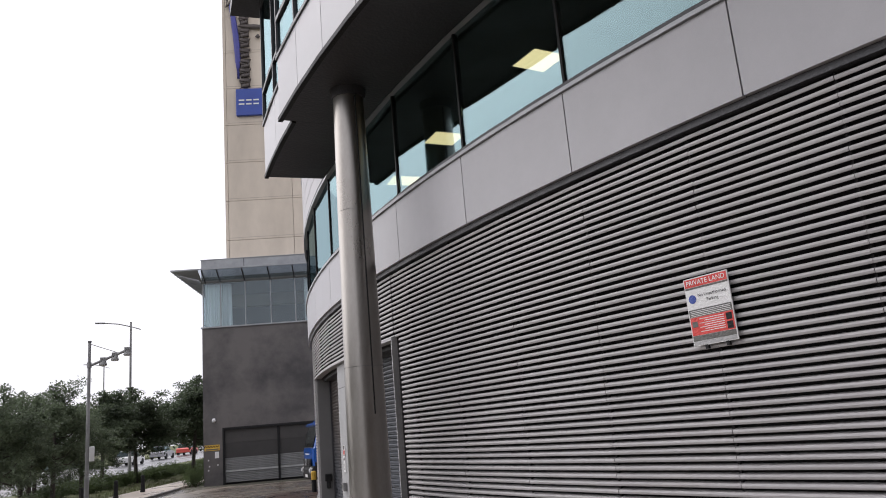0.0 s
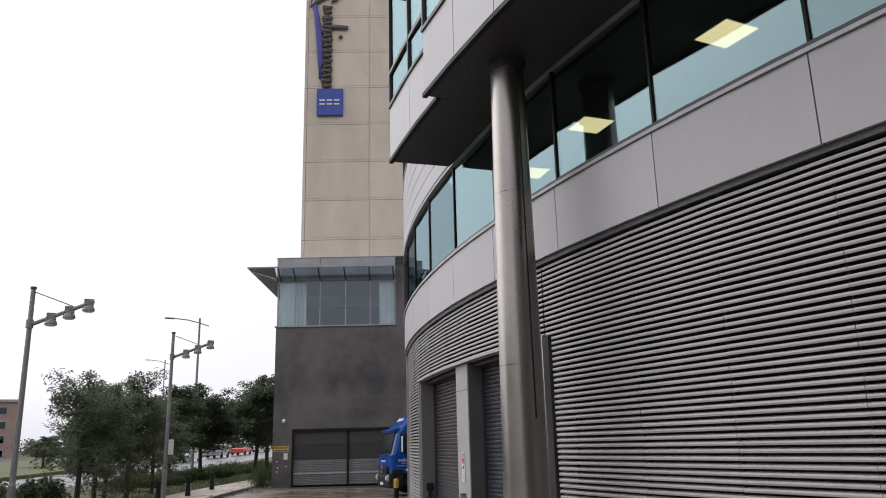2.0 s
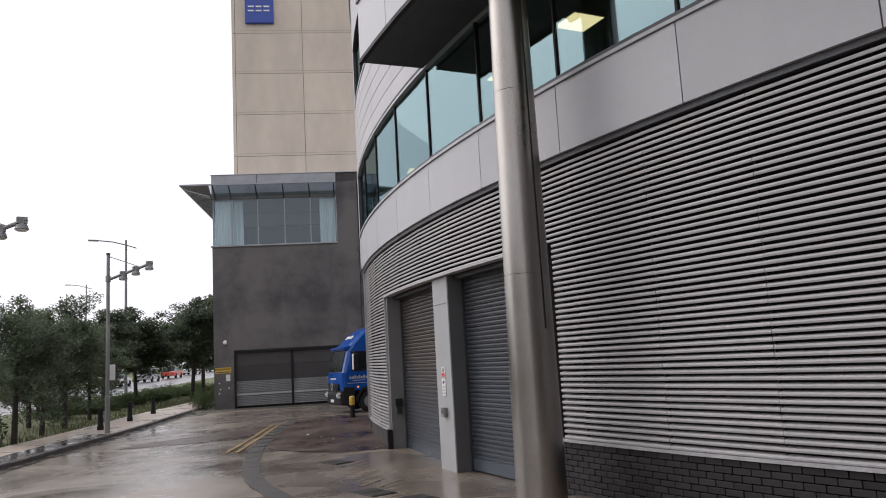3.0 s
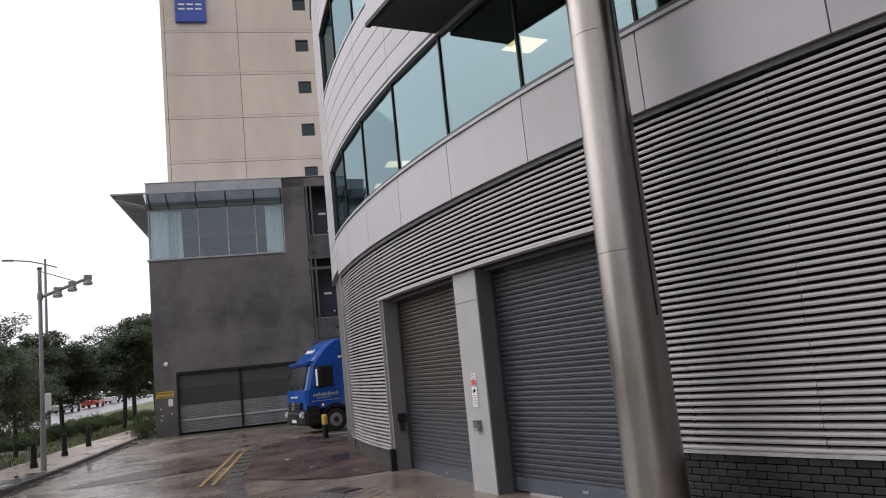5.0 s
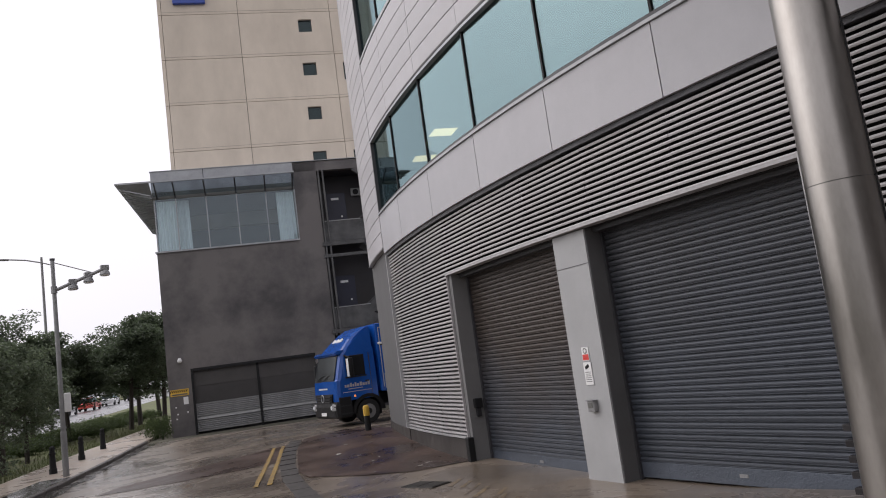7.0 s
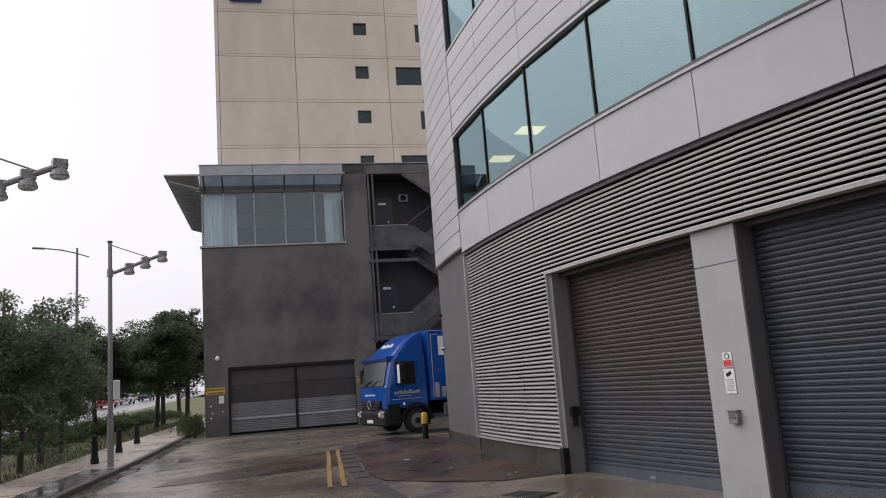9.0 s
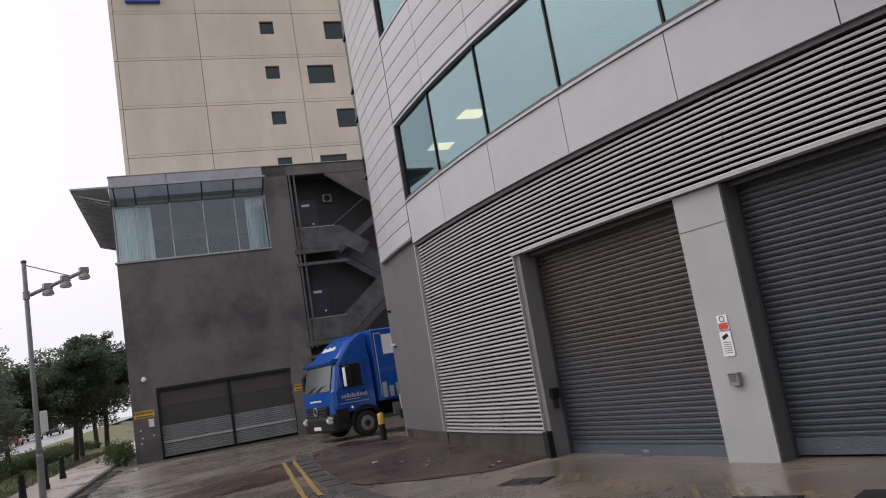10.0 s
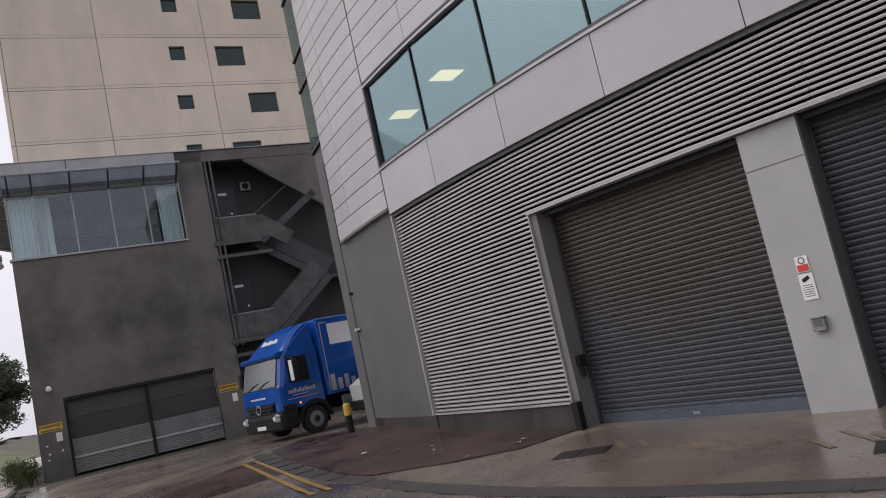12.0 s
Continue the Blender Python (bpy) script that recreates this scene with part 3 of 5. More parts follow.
part("plank_backing", arc_box(6.46, S_COR, 0.055, 0.25, 11.34, 13.3), M_TRIM, office)
part("drip_edge", arc_box(S_COR + 0.045, S_END + 0.01, -0.02, 0.10, 4.742, 4.757), M_LIGHT_TRIM, office)
# second-floor windows
part("sill_frame", arc_box(6.46, S_COR + 0.04, -0.02, 0.14, 9.465, 9.54), M_FLASH, office)
part("head_frame", arc_box(6.46, S_COR + 0.04, -0.01, 0.14, 11.27, 11.335), M_TRIM, office)
for k in range(2, -2, -1):
    a, b = seam(k), min(seam(k - 1), S_COR)
    window(a - 0.03, b - 0.03, 9.54, 11.27, 0.05)
part("end_mullion", arc_box(S_COR - 0.03, S_COR + 0.04, 0.0, 0.16, 9.54, 11.27), M_TRIM, office)
part("room_ceiling", arc_box(S_FAR, S_END - 0.3, 0.3, 6.0, 11.28, 11.34), M_ROOM, office)
part("room_floor", arc_box(S_FAR, S_END - 0.3, 0.3, 6.0, 9.3, 9.36), M_ROOM_DARK, office)
part("roof", arc_box(S_FAR, S_END, -0.05, 6.2, 13.37, 13.66), M_FLASH, office)
part("back_wall", arc_box(S_FAR, S_END - 0.4, 6.21, 6.5, -0.3, 13.3), M_JAMB, office)

# the bays that jut out over the column
def bay(name, s0, s1, d, w, label):
    b = part(name, arc_box(s0, s1, d + 0.02, -0.06, 7.36, 7.42), M_SOFFIT, office, label)
    part("edge_trim", arc_box(s0, s1 + 0.02, d - 0.02, d + 0.06, 7.33, 7.40), M_BLACK, b)
    n = max(1, round((s1 - s0) / w))
    w = (s1 - s0) / n
    for i in range(n):
        part("panel", arc_box(s0 + w * i + 0.008, s0 + w * (i + 1) - 0.008, d, d + 0.05, 7.425, 8.47), M_PANEL, b)
    part("panel_backing", arc_box(s0, s1 - 0.01, d + 0.055, d + 0.2, 7.425, 8.47), M_TRIM, b)
    part("sill", arc_box(s0, s1 + 0.02, d - 0.03, d + 0.14, 8.475, 8.54), M_TRIM, b)
    part("transom", arc_box(s0, s1, d - 0.02, d + 0.1, 9.18, 9.26), M_TRIM, b)
    part("head", arc_box(s0, s1, d - 0.02, d + 0.1, 11.2, 11.3), M_TRIM, b)
    for i in range(n):
        a = s0 + w * i
        for z0, z1 in ((8.54, 9.18), (9.26, 11.2)):
            pane = part("pane", arc_box(a + 0.03, a + w - 0.03, d + 0.02, d + 0.032, z0, z1, 3.0), M_GLASS, b, "reflecting glass")
            pane.visible_shadow = False
    for i in range(n + 1):
        a = min(s0 + w * i, s1 - 0.05)
        part("mullion", arc_box(a, a + 0.05, d - 0.02, d + 0.1, 8.54, 11.2), M_TRIM, b)
    part("end_panel", arc_box(s1 - 0.012, s1, d + 0.05, -0.02, 7.425, 13.3), M_PANEL, b)
    part("roof_edge", arc_box(s0, s1 + 0.55, d - 0.6, 0.2, 11.32, 11.55), M_SOFFIT, b, "dark overhanging eave")
    part("upper_wall", arc_box(s0, s1 - 0.02, d + 0.3, 0.3, 11.56, 13.3), M_PANEL, b)
    part("room", arc_box(s0, s1 - 0.1, d + 1.2, d + 1.26, 7.45, 11.2), M_ROOM, b)
    return b
bay("bay_soffit", 3.56, 6.42, -1.27, 1.43, "dark soffit of the projecting bay")
bay("bay_soffit", S_FAR, 3.555, -1.50, 1.2, "dark soffit of the larger projecting bay")

# bricks of the plinth, the stretch beside the column
BL, BH = 0.225, 0.075
brick = mesh("brick", boxed(-0.1075, 0.1075, 0, 0.09, 0, 0.065, 0.004), M_BRICK)
plinth = put("brick_plinth", mesh("brick_plinth", arc_box(S_FAR, -1.65, 0.135, 0.154, -0.3, 0.828), M_BRICK), None, office, "plinth of blue-black engineering bricks")
for row in range(11):
    z = 0.828 - BH * (row + 1)
    s = 3.02 - (BL / 2 if row % 2 else 0)
    while s > -1.55:
        x, y = face_at(s, 0)
        if z + BH > ground_z(x, y) - 0.03:
            put("brick", brick, face_pose(s, 0.105 + random.uniform(-0.003, 0.003), z), plinth)
        s -= BL

# ---- steel column ----
COL = (5.44, 10.73)
col = thing("steel_column", (*COL, 0), "round brushed-steel column with a dark collar under the soffit", "column")
czs = (0.0, 2.985, 5.345, 7.36)
for a, b in zip(czs, czs[1:]):
    ra, rb = 0.312 - 0.0097 * a, 0.312 - 0.0097 * b
    part("drum", tube(bmesh.new(), [(*COL, a + 0.003), (*COL, (a + b) / 2), (*COL, b - 0.003)], [ra, (ra + rb) / 2, rb], 48, False), M_STEEL, col, "", smooth=True)
part("core", tube(bmesh.new(), [(*COL, -0.2), (*COL, 7.36)], [0.30, 0.232], 32), M_GALV, col)
part("collar", tube(bmesh.new(), [(*COL, 7.22), (*COL, 7.36)], [0.265, 0.29], 40), M_SOFFIT, col, "dark collar")
sa = radians(-88)
bm = tube(bmesh.new(), [(*(Vector(COL) + Vector((math.cos(sa), math.sin(sa))) * (0.312 - 0.0097 * z)), z) for z in (2.3, 7.2)], 0.012, 6)
part("joint_strip", bm, M_BLACK, col, "dark vertical joint")


# ---- charcoal annex with garage doors, canopy and stair recess ----
AX = pose(10.1, 41.9, 0, 0, 0, -25.38)
annex = thing("annex_building", AX, "charcoal rendered annex with ribbon window and glass canopy", "building")


def ap(name, bm, material, parent=annex, label="", smooth=False):
    return part(name, bm, material, parent, label, AX, smooth)


W = 0.3
ap("wall", boxed(0, 1.0, 0, W, -0.4, 8.17), M_ANNEX)
ap("wall", boxed(1.0, 6.4, 0, W, 2.9, 8.17), M_ANNEX, annex, "stained charcoal render")
ap("wall", boxed(6.4, 7.38, 0, W, -0.4, 11.86), M_ANNEX)
ap("wall", boxed(6.28, 6.399, 0, W, 8.17, 11.86), M_ANNEX)
ap("side_wall", boxed(-0.001, W, W + 0.001, 14, -0.4, 8.17), M_ANNEX)
ap("side_wall", boxed(0.0, W, 5.0, 14, 8.171, 11.4), M_ANNEX)
ap("garage_back", boxed(1.0, 6.4, 0.32, 0.5, -0.4, 2.9), M_RECESS)
ap("window_sill", boxed(-0.06, 6.3, -0.07, 0.25, 8.171, 8.24), M_FLASH)
ap("fascia", boxed(-0.02, 6.3, -0.02, 0.3, 11.42, 11.9), M_FLASH, annex, "zinc fascia in joined sheets")
for a in (2.25,):
    ap("fascia_seam", boxed(a, a + 0.03, -0.03, -0.021, 11.42, 11.9), M_TRIM)
ap("parapet", boxed(6.3, 12.4, 0.0, 0.3, 11.42, 11.86), M_ANNEX)
ap("fascia_cap", boxed(-0.05, 12.4, -0.05, 0.33, 11.901, 11.93), M_FLASH)
# window head in two tones: mirrored sky put into the paler upper band
ap("window_head", boxed(-0.02, 6.28, 0.0, 0.25, 10.95, 11.419), M_FLASH)
ap("window_head_lower", boxed(-0.02, 6.28, -0.003, 0.25, 10.62, 10.948), M_SIGNGREY)
ap("roof", boxed(0, 16, 0.31, 14, 11.6, 11.75), M_FLASH)
# room lining coloured dark so the interior reads as unlit
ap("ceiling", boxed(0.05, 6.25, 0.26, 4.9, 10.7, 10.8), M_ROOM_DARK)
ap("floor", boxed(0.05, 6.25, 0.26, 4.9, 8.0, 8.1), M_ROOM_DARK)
ap("room_wall", boxed(0.3, 6.25, 4.9, 5.0, 8.1, 10.7), M_ROOM_DARK)
cuts = (0.06, 0.98, 2.29, 3.64, 4.95, 6.28)
win = ap("ribbon_window", boxed(0.03, 0.08, 0.02, 0.1, 8.24, 10.62), M_FLASH)
for a, b in zip(cuts, cuts[1:]):
    pane = ap("pane", boxed(a + 0.02, b - 0.02, 0.05, 0.062, 8.24, 10.62), M_ANNEX_GLASS, win, "pale blue reflecting glass")
    pane.visible_shadow = False
    ap("mullion", boxed(b - 0.022, b + 0.022, 0.0, 0.12, 8.24, 10.62), M_FLASH, win)
pane = ap("pane", boxed(0.02, 0.032, 0.1, 4.95, 8.24, 11.4), M_ANNEX_GLASS, win)
pane.visible_shadow = False


def curtain(a0, a1, y):
    bm = bmesh.new()
    n = 40
    top, bot = [], []
    for i in range(n + 1):
        a = a0 + (a1 - a0) * i / n
        w = 0.05 * math.sin(i * 1.35) + random.uniform(-0.012, 0.012)
        top.append(bm.verts.new((a, y + w, 10.6)))
        bot.append(bm.verts.new((a + 0.03 * math.sin(i), y + w * 1.3, 8.25)))
    for i in range(n):
        bm.faces.new((bot[i], bot[i + 1], top[i + 1], top[i]))
    ob = ap("curtain", bm, M_CURTAIN, None, "", True)
    return tagged(ob, "long pale curtain hanging behind the ribbon window", "curtain", "annex curtains")


curtain(0.1, 1.02, 0.35)
curtain(1.02, 1.5, 0.42)
curtain(5.42, 6.2, 0.35)

# canopy
can = ap("canopy", boxed(-1.4, 6.3, -0.97, -0.92, 11.17, 11.24), M_FLASH, annex, "sloping glass canopy on steel brackets")
def slope(bm, a0, a1, n0, z0, n1, z1, t=0.02):
    return extrude_profile(bm, [(n0, z0), (n1, z1), (n1, z1 + t), (n0, z0 + t)], a0, a1)
g = ap("canopy_glass", slope(bmesh.new(), 0.0, 6.28, -0.02, 10.75, -0.93, 11.18), M_CANOPY, can, "clear wired glass")
g.visible_shadow = False
for a in (0.2, 0.98, 2.29, 3.64, 4.95, 6.2):
    ap("bracket", slope(bmesh.new(), a - 0.03, a + 0.03, -0.01, 10.62, -0.94, 11.1, 0.07), M_TRIM, can)
bm = bmesh.new()
tri = [(-1.4, -0.94, 11.17), (0, -0.94, 11.17), (0, 0.0, 10.75), (0.0, 10.5, 10.75), (-1.4, 10.5, 11.17)]
lo = [bm.verts.new(p) for p in tri]
hi = [bm.verts.new((x, y, z + 0.03)) for x, y, z in tri]
bm.faces.new((lo[0], lo[1], lo[2])), bm.faces.new((lo[0], lo[2], lo[3], lo[4]))
bm.faces.new((hi[2], hi[1], hi[0])), bm.faces.new((hi[4], hi[3], hi[2], hi[0]))
for k in range(5):
    bm.faces.new((lo[k], hi[k], hi[(k + 1) % 5], lo[(k + 1) % 5]))
ap("canopy_sheet", bm, M_FLASH, can, "dark slatted side canopy")
for k in range(23):
    y = -0.6 + k * 0.46
    ap("rib", extrude_profile(bmesh.new(), [(y, 0), (y + 0.05, 0), (y + 0.05, 0.05), (y, 0.05)], 0, 1.32, Matrix.Translation((0, 0, 10.7)) @ Matrix.Rotation(radians(180 + 16.7), 4, "Y") @ Matrix.Scale(1, 4)), M_FLASH, can)

# garage doors
M_GARAGE = surf("garage_grey", (0.06, 0.056, 0.054), 0.6)
M_GARAGE_LOW = surf("garage_grey_lower", (0.046, 0.043, 0.042), 0.6)
for a0, a1 in ((1.03, 3.76), (3.86, 6.37)):
    door = thing("garage_door", AX @ Matrix.Translation(((a0 + a1) / 2, 0.2, 0)), "closed garage door, dark above and pale ribbed below", "garage door", "annex garage doors", "structure")
    ap("upper_leaf", boxed(a0, a1, 0.14, 0.2, 2.15, 2.84, 0.005), M_GARAGE, door, "dark grey upper leaf")
    ap("middle_leaf", boxed(a0, a1, 0.15, 0.2, 1.40, 2.145, 0.005), M_GARAGE_LOW, door)
    rib = mesh("rib", extrude_profile(bmesh.new(), [(0, 0), (-0.025, 0.02), (-0.025, 0.06), (0, 0.08), (0.03, 0.08), (0.03, 0)], a0, a1), M_GALV)
    for k in range(15):
        put("rib", rib, AX @ Matrix.Translation((0, 0.17, 0.17 + 0.082 * k)), door)
    ap("door_rail", boxed(a0, a1, 0.12, 0.2, 0.70, 0.78), M_LIGHT_TRIM, door, "pale cross rail")
ap("garage_post", boxed(3.755, 3.865, 0.06, 0.3, -0.2, 2.9), M_BLACK)
ap("garage_jamb", boxed(0.97, 1.06, -0.01, 0.3, -0.2, 2.93), M_BLACK)
ap("garage_lintel", boxed(1.065, 6.4, -0.01, 0.25, 2.82, 2.935), M_BLACK)


def hazard_sign(a, z, w):
    sgn = thing("hazard_sign", AX @ Matrix.Translation((a, 0, z)), "yellow and black hatched height sign on charcoal wall", "sign", "hazard signs")
    ap("board", boxed(a, a + w, -0.02, -0.003, z - 0.14, z + 0.14), M_YELLOW, sgn)
    for k in range(9):
        x = a + w * (k + 0.3) / 9.3
        ap("stripe", boxed(-0.018, 0.018, -0.024, -0.0205, -0.06, 0.06, 0, Matrix.Translation((x, 0, z + 0.06)) @ Matrix.Rotation(radians(35), 4, "Y")), M_BLACK, sgn)
    ap("lettering", boxed(a + 0.05, a + w - 0.05, -0.024, -0.0205, z - 0.11, z - 0.05), M_SIGNGREY, sgn)
hazard_sign(0.06, 1.97, 0.76)
hazard_sign(6.45, 2.03, 0.72)
for a, z in ((0.68, 1.6), (7.0, 1.62)):
    ob = tagged(ap("white_notice", boxed(a - 0.1, a + 0.1, -0.02, -0.003, z - 0.16, z + 0.16), M_WHITE, None), "small white notice under the hazard sign", "notice", "white notices")
for a, z in ((0.25, 1.35), (0.3, 1.05), (0.72, 1.1), (0.25, 0.85)):
    tagged(ap("wall_plate", boxed(a - 0.03, a + 0.03, -0.02, -0.003, z - 0.03, z + 0.03, 0.004), M_WHITE, None), "tiny pale wall plate on charcoal render", "wall plate", "wall plates")
dome = bmesh.new()
bmesh.ops.create_uvsphere(dome, u_segments=16, v_segments=10, radius=0.1, matrix=Matrix.Translation((0.56, -0.1, 3.33)))
box(dome, 0.5, 0.62, -0.08, -0.002, 3.36, 3.45)
tagged(ap("security_camera", dome, M_WHITE, None, "", True), "white dome security camera on the charcoal wall", "camera")

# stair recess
# recess walls carry their shade in the base colour
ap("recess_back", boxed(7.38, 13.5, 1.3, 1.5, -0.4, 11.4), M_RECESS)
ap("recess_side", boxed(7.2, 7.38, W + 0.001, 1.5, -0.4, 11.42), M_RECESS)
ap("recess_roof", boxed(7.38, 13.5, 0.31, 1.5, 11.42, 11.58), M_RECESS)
stair = thing("fire_stair", AX @ Matrix.Translation((9, 1, 0)), "dark steel fire stair with mesh balustrades in the recess", "staircase")
for z in (4.02, 8.1):
    ap("landing", boxed(7.39, 9.2, 0.02, 1.29, z - 0.12, z), M_TRIM, stair)
    ap("landing_edge", boxed(7.3, 9.25, -0.08, 0.018, z - 0.34, z - 0.15), M_MESH, stair, "grey steel edge beam")
    ap("balustrade", boxed(7.45, 9.2, 0.0, 0.012, z - 0.13, z + 0.82), M_MESH, stair, "grey mesh balustrade")
    ap("handrail", boxed(7.42, 9.2, -0.015, 0.03, z + 0.825, z + 0.865), M_GALV, stair)
    ap("low_beam", boxed(7.3, 9.6, -0.09, 0.05, z - 0.88, z - 0.74), M_MESH, stair)
def flight(a0, z0, a1, z1, n0, n1, sheet=M_MESH):
    steps = max(4, round(abs(z1 - z0) / 0.18))
    for k in range(steps):
        a, z = a0 + (a1 - a0) * (k + 0.5) / steps, z0 + (z1 - z0) * (k + 0.5) / steps
        ap("step", boxed(a - 0.15, a + 0.15, n0, n1, z - 0.03, z), M_TRIM, stair)
    ang = math.atan2(z1 - z0, a1 - a0)
    ln = math.hypot(z1 - z0, a1 - a0)
    base = Matrix.Translation((a0, 0, z0)) @ Matrix.Rotation(-ang, 4, "Y")
    ap("stringer", boxed(0, ln, n0 - 0.03, n0, -0.18, 0.12, 0, base), M_TRIM, stair)
    if sheet:
        ap("balustrade", boxed(0, ln, n0 - 0.02, n0 - 0.008, 0.15, 0.95, 0, base), sheet, stair, "steel mesh balustrade")
    ap("handrail", boxed(0, ln, n0 - 0.04, n0 + 0.01, 0.97, 1.01, 0, base), M_MESH, stair)
# down flight's balustrade in dark trim, its shade put into the colour
flight(9.2, 7.8, 11.9, 5.9, 0.7, 1.25, M_TRIM)
flight(9.2, 3.72, 11.9, 5.9, 0.05, 0.62)
flight(9.2, 7.8, 11.9, 9.7, 0.05, 0.62, None)
swap = Matrix(((0, 1, 0, 0), (1, 0, 0, 0), (0, 0, 1, 0), (0, 0, 0, 1)))
# lit stretch of the same balustrade, drawn as a separate paler sheet
ap("lit_rake_balustrade", extrude_profile(bmesh.new(), [(9.202, 7.97), (9.202, 8.92), (9.45, 8.92), (10.7, 8.0), (10.3, 7.5), (9.6, 7.95)], 0.0, 0.012, swap), M_MESH, stair, "paler mesh sheet for the lit stretch of the down flight")
bm = extrude_profile(bmesh.new(), [(9.1, 11.42), (12.4, 11.42), (12.4, 9.02)], 0.02, 0.14, swap)
ap("raking_wall", bm, M_ANNEX, annex, "charcoal wall raked along the top flight")
rake = Matrix.Translation((9.1, 0, 11.42)) @ Matrix.Rotation(math.atan2(2.4, 3.3), 4, "Y")
ap("raking_edge", boxed(0, 4.0, -0.01, 0.16, -0.1, -0.005, 0, rake), M_MESH, stair, "grey steel edge along the rake")
for z in (5.9, 9.7):
    ap("half_landing", boxed(11.9, 13.2, 0.05, 1.28, z - 0.12, z), M_TRIM, stair)
for a in (7.46, 7.66):
    ap("post", tube(bmesh.new(), [(a, -0.03, 3.6), (a, -0.03, 11.4)], 0.05, 8), M_MESH, stair)
for z in (4.03, 8.11):
    d = thing("exit_door", AX @ Matrix.Translation((8.35, 1.28, z)), "dark navy exit door at the stair landing", "door", "exit doors", "structure")
    ap("leaf", boxed(7.75, 8.75, 1.23, 1.29, z, z + 2.42, 0.004), surf("navy_door", (0.022, 0.024, 0.045), 0.5), d)
    ap("door_sign", boxed(8.05, 8.42, 1.218, 1.229, z + 2.08, z + 2.19), M_WHITE, d)
    ap("knob", boxed(8.45, 8.53, 1.19, 1.229, z + 1.2, z + 1.28), M_WHITE, d)
vent = thing("vent_box", AX @ Matrix.Translation((9.275, 1.2, 10.5)), "square wall vent with a round fan grille", "vent")
ap("case", boxed(9.05, 9.5, 1.15, 1.29, 10.32, 10.7, 0.01), M_GALV, vent)
ap("grille", tube(bmesh.new(), [(9.275, 1.148, 10.51), (9.275, 1.13, 10.51)], 0.14, 16), M_BLACK, vent)

# ---- beige hotel tower ----
TW = AX @ Matrix.Translation((0, 4.21, 0))
tower = thing("hotel_tower", TW, "tall beige precast concrete tower with small dark windows", "building")


def tp(name, bm, material, parent=tower, label="", smooth=False):
    return part(name, bm, material, parent, label, TW, smooth)


tp("core", boxed(0.56, 18, 0.2, 12, 10, 31.3), M_JOINT)
FL, Z0 = 2.48, 14.03
colcuts = (0.5, 0.70, 4.58, 9.46, 14.3, 18.0)


def holes_in(k):
    """Openings of storey k: small window, then a wide one that changes side from floor to floor."""
    z = Z0 + FL * k
    big = (9.87, 11.27) if k % 2 else (11.08, 12.5)
    return [(7.7, 8.42, z + 1.32, z + 2.04), (*big, z + 0.99, z + 2.03)]


def tower_panel(a0, a1, z0, z1, holes):
    """One precast panel, cut round its openings."""
    bm = bmesh.new()
    xs = sorted({a0, a1, *[h[i] for h in holes for i in (0, 1)]})
    zs = sorted({z0, z1, *[h[i] for h in holes for i in (2, 3)]})
    for xa, xb in zip(xs, xs[1:]):
        for za, zb in zip(zs, zs[1:]):
            cx, cz = (xa + xb) / 2, (za + zb) / 2
            if not any(h[0] < cx < h[1] and h[2] < cz < h[3] for h in holes):
                box(bm, xa, xb, 0, 0.2, za, zb)
    bmesh.ops.remove_doubles(bm, verts=bm.verts, dist=0.001)
    return tp("panel", bm, M_TOWER)


dw = surf("tower_window_dark", (0.02, 0.022, 0.024), 0.25)
for k in range(-1, 7):
    z0, z1 = Z0 + FL * k, Z0 + FL * (k + 1)
    for c, (a0, a1) in enumerate(zip(colcuts, colcuts[1:])):
        hs = [h for h in holes_in(k) if h[0] > a0 and h[1] < a1] if c in (2, 3) else []
        tower_panel(a0 + 0.012, a1 - 0.012, z0 + 0.012, z1 - 0.012, hs)
        if c in (1, 2, 3):
            tp("groove", boxed(a0 + 0.03, a1 - 0.03, -0.006, -0.001, z0 + 0.14, z0 + 0.16), M_GROOVE)
    for a0, a1, za, zb in holes_in(k):
        w = tp("window", boxed(a0, a1, 0.14, 0.19, za, za + 0.05), M_TRIM)
        tp("pane", boxed(a0 + 0.03, a1 - 0.03, 0.15, 0.165, za + 0.05, zb - 0.03), M_ANNEX_GLASS if (k == 3 and a1 - a0 > 1) else M_DARKGLASS, w)
        tp("frame", boxed(a0, a0 + 0.04, 0.13, 0.19, za + 0.051, zb), M_TRIM, w)
        tp("frame", boxed(a1 - 0.04, a1, 0.13, 0.19, za + 0.051, zb), M_TRIM, w)
        tp("frame", boxed(a0 + 0.041, a1 - 0.041, 0.13, 0.19, zb - 0.04, zb), M_TRIM, w)
        tp("backing", boxed(a0 - 0.02, a1 + 0.02, 0.198, 0.199, za, zb), dw, w)
tp("coping", boxed(0.46, 18, -0.03, 0.4, 31.37, 31.5), M_TOWER)
tp("penthouse", boxed(1.5, 17, 0.5, 11, 31.4, 34.6), M_DARKGLASS, tower, "dark glazed penthouse")
tp("penthouse_core", boxed(1.7, 16.8, 0.7, 10.8, 31.4, 34.5), M_RECESS)
tp("penthouse_roof", boxed(1.2, 17.3, 0.2, 11.3, 34.6, 34.8), M_FLASH)
for a in np.arange(1.5, 12, 1.9):
    tp("penthouse_mullion", boxed(a, a + 0.06, 0.47, 0.499, 31.5, 34.6), M_TRIM)

# script sign of plain strokes, swash and square
script = thing("script_sign", TW @ Matrix.Translation((1.6, 0, 27)), "vertical sign of bronze script strokes with a blue swash", "sign")


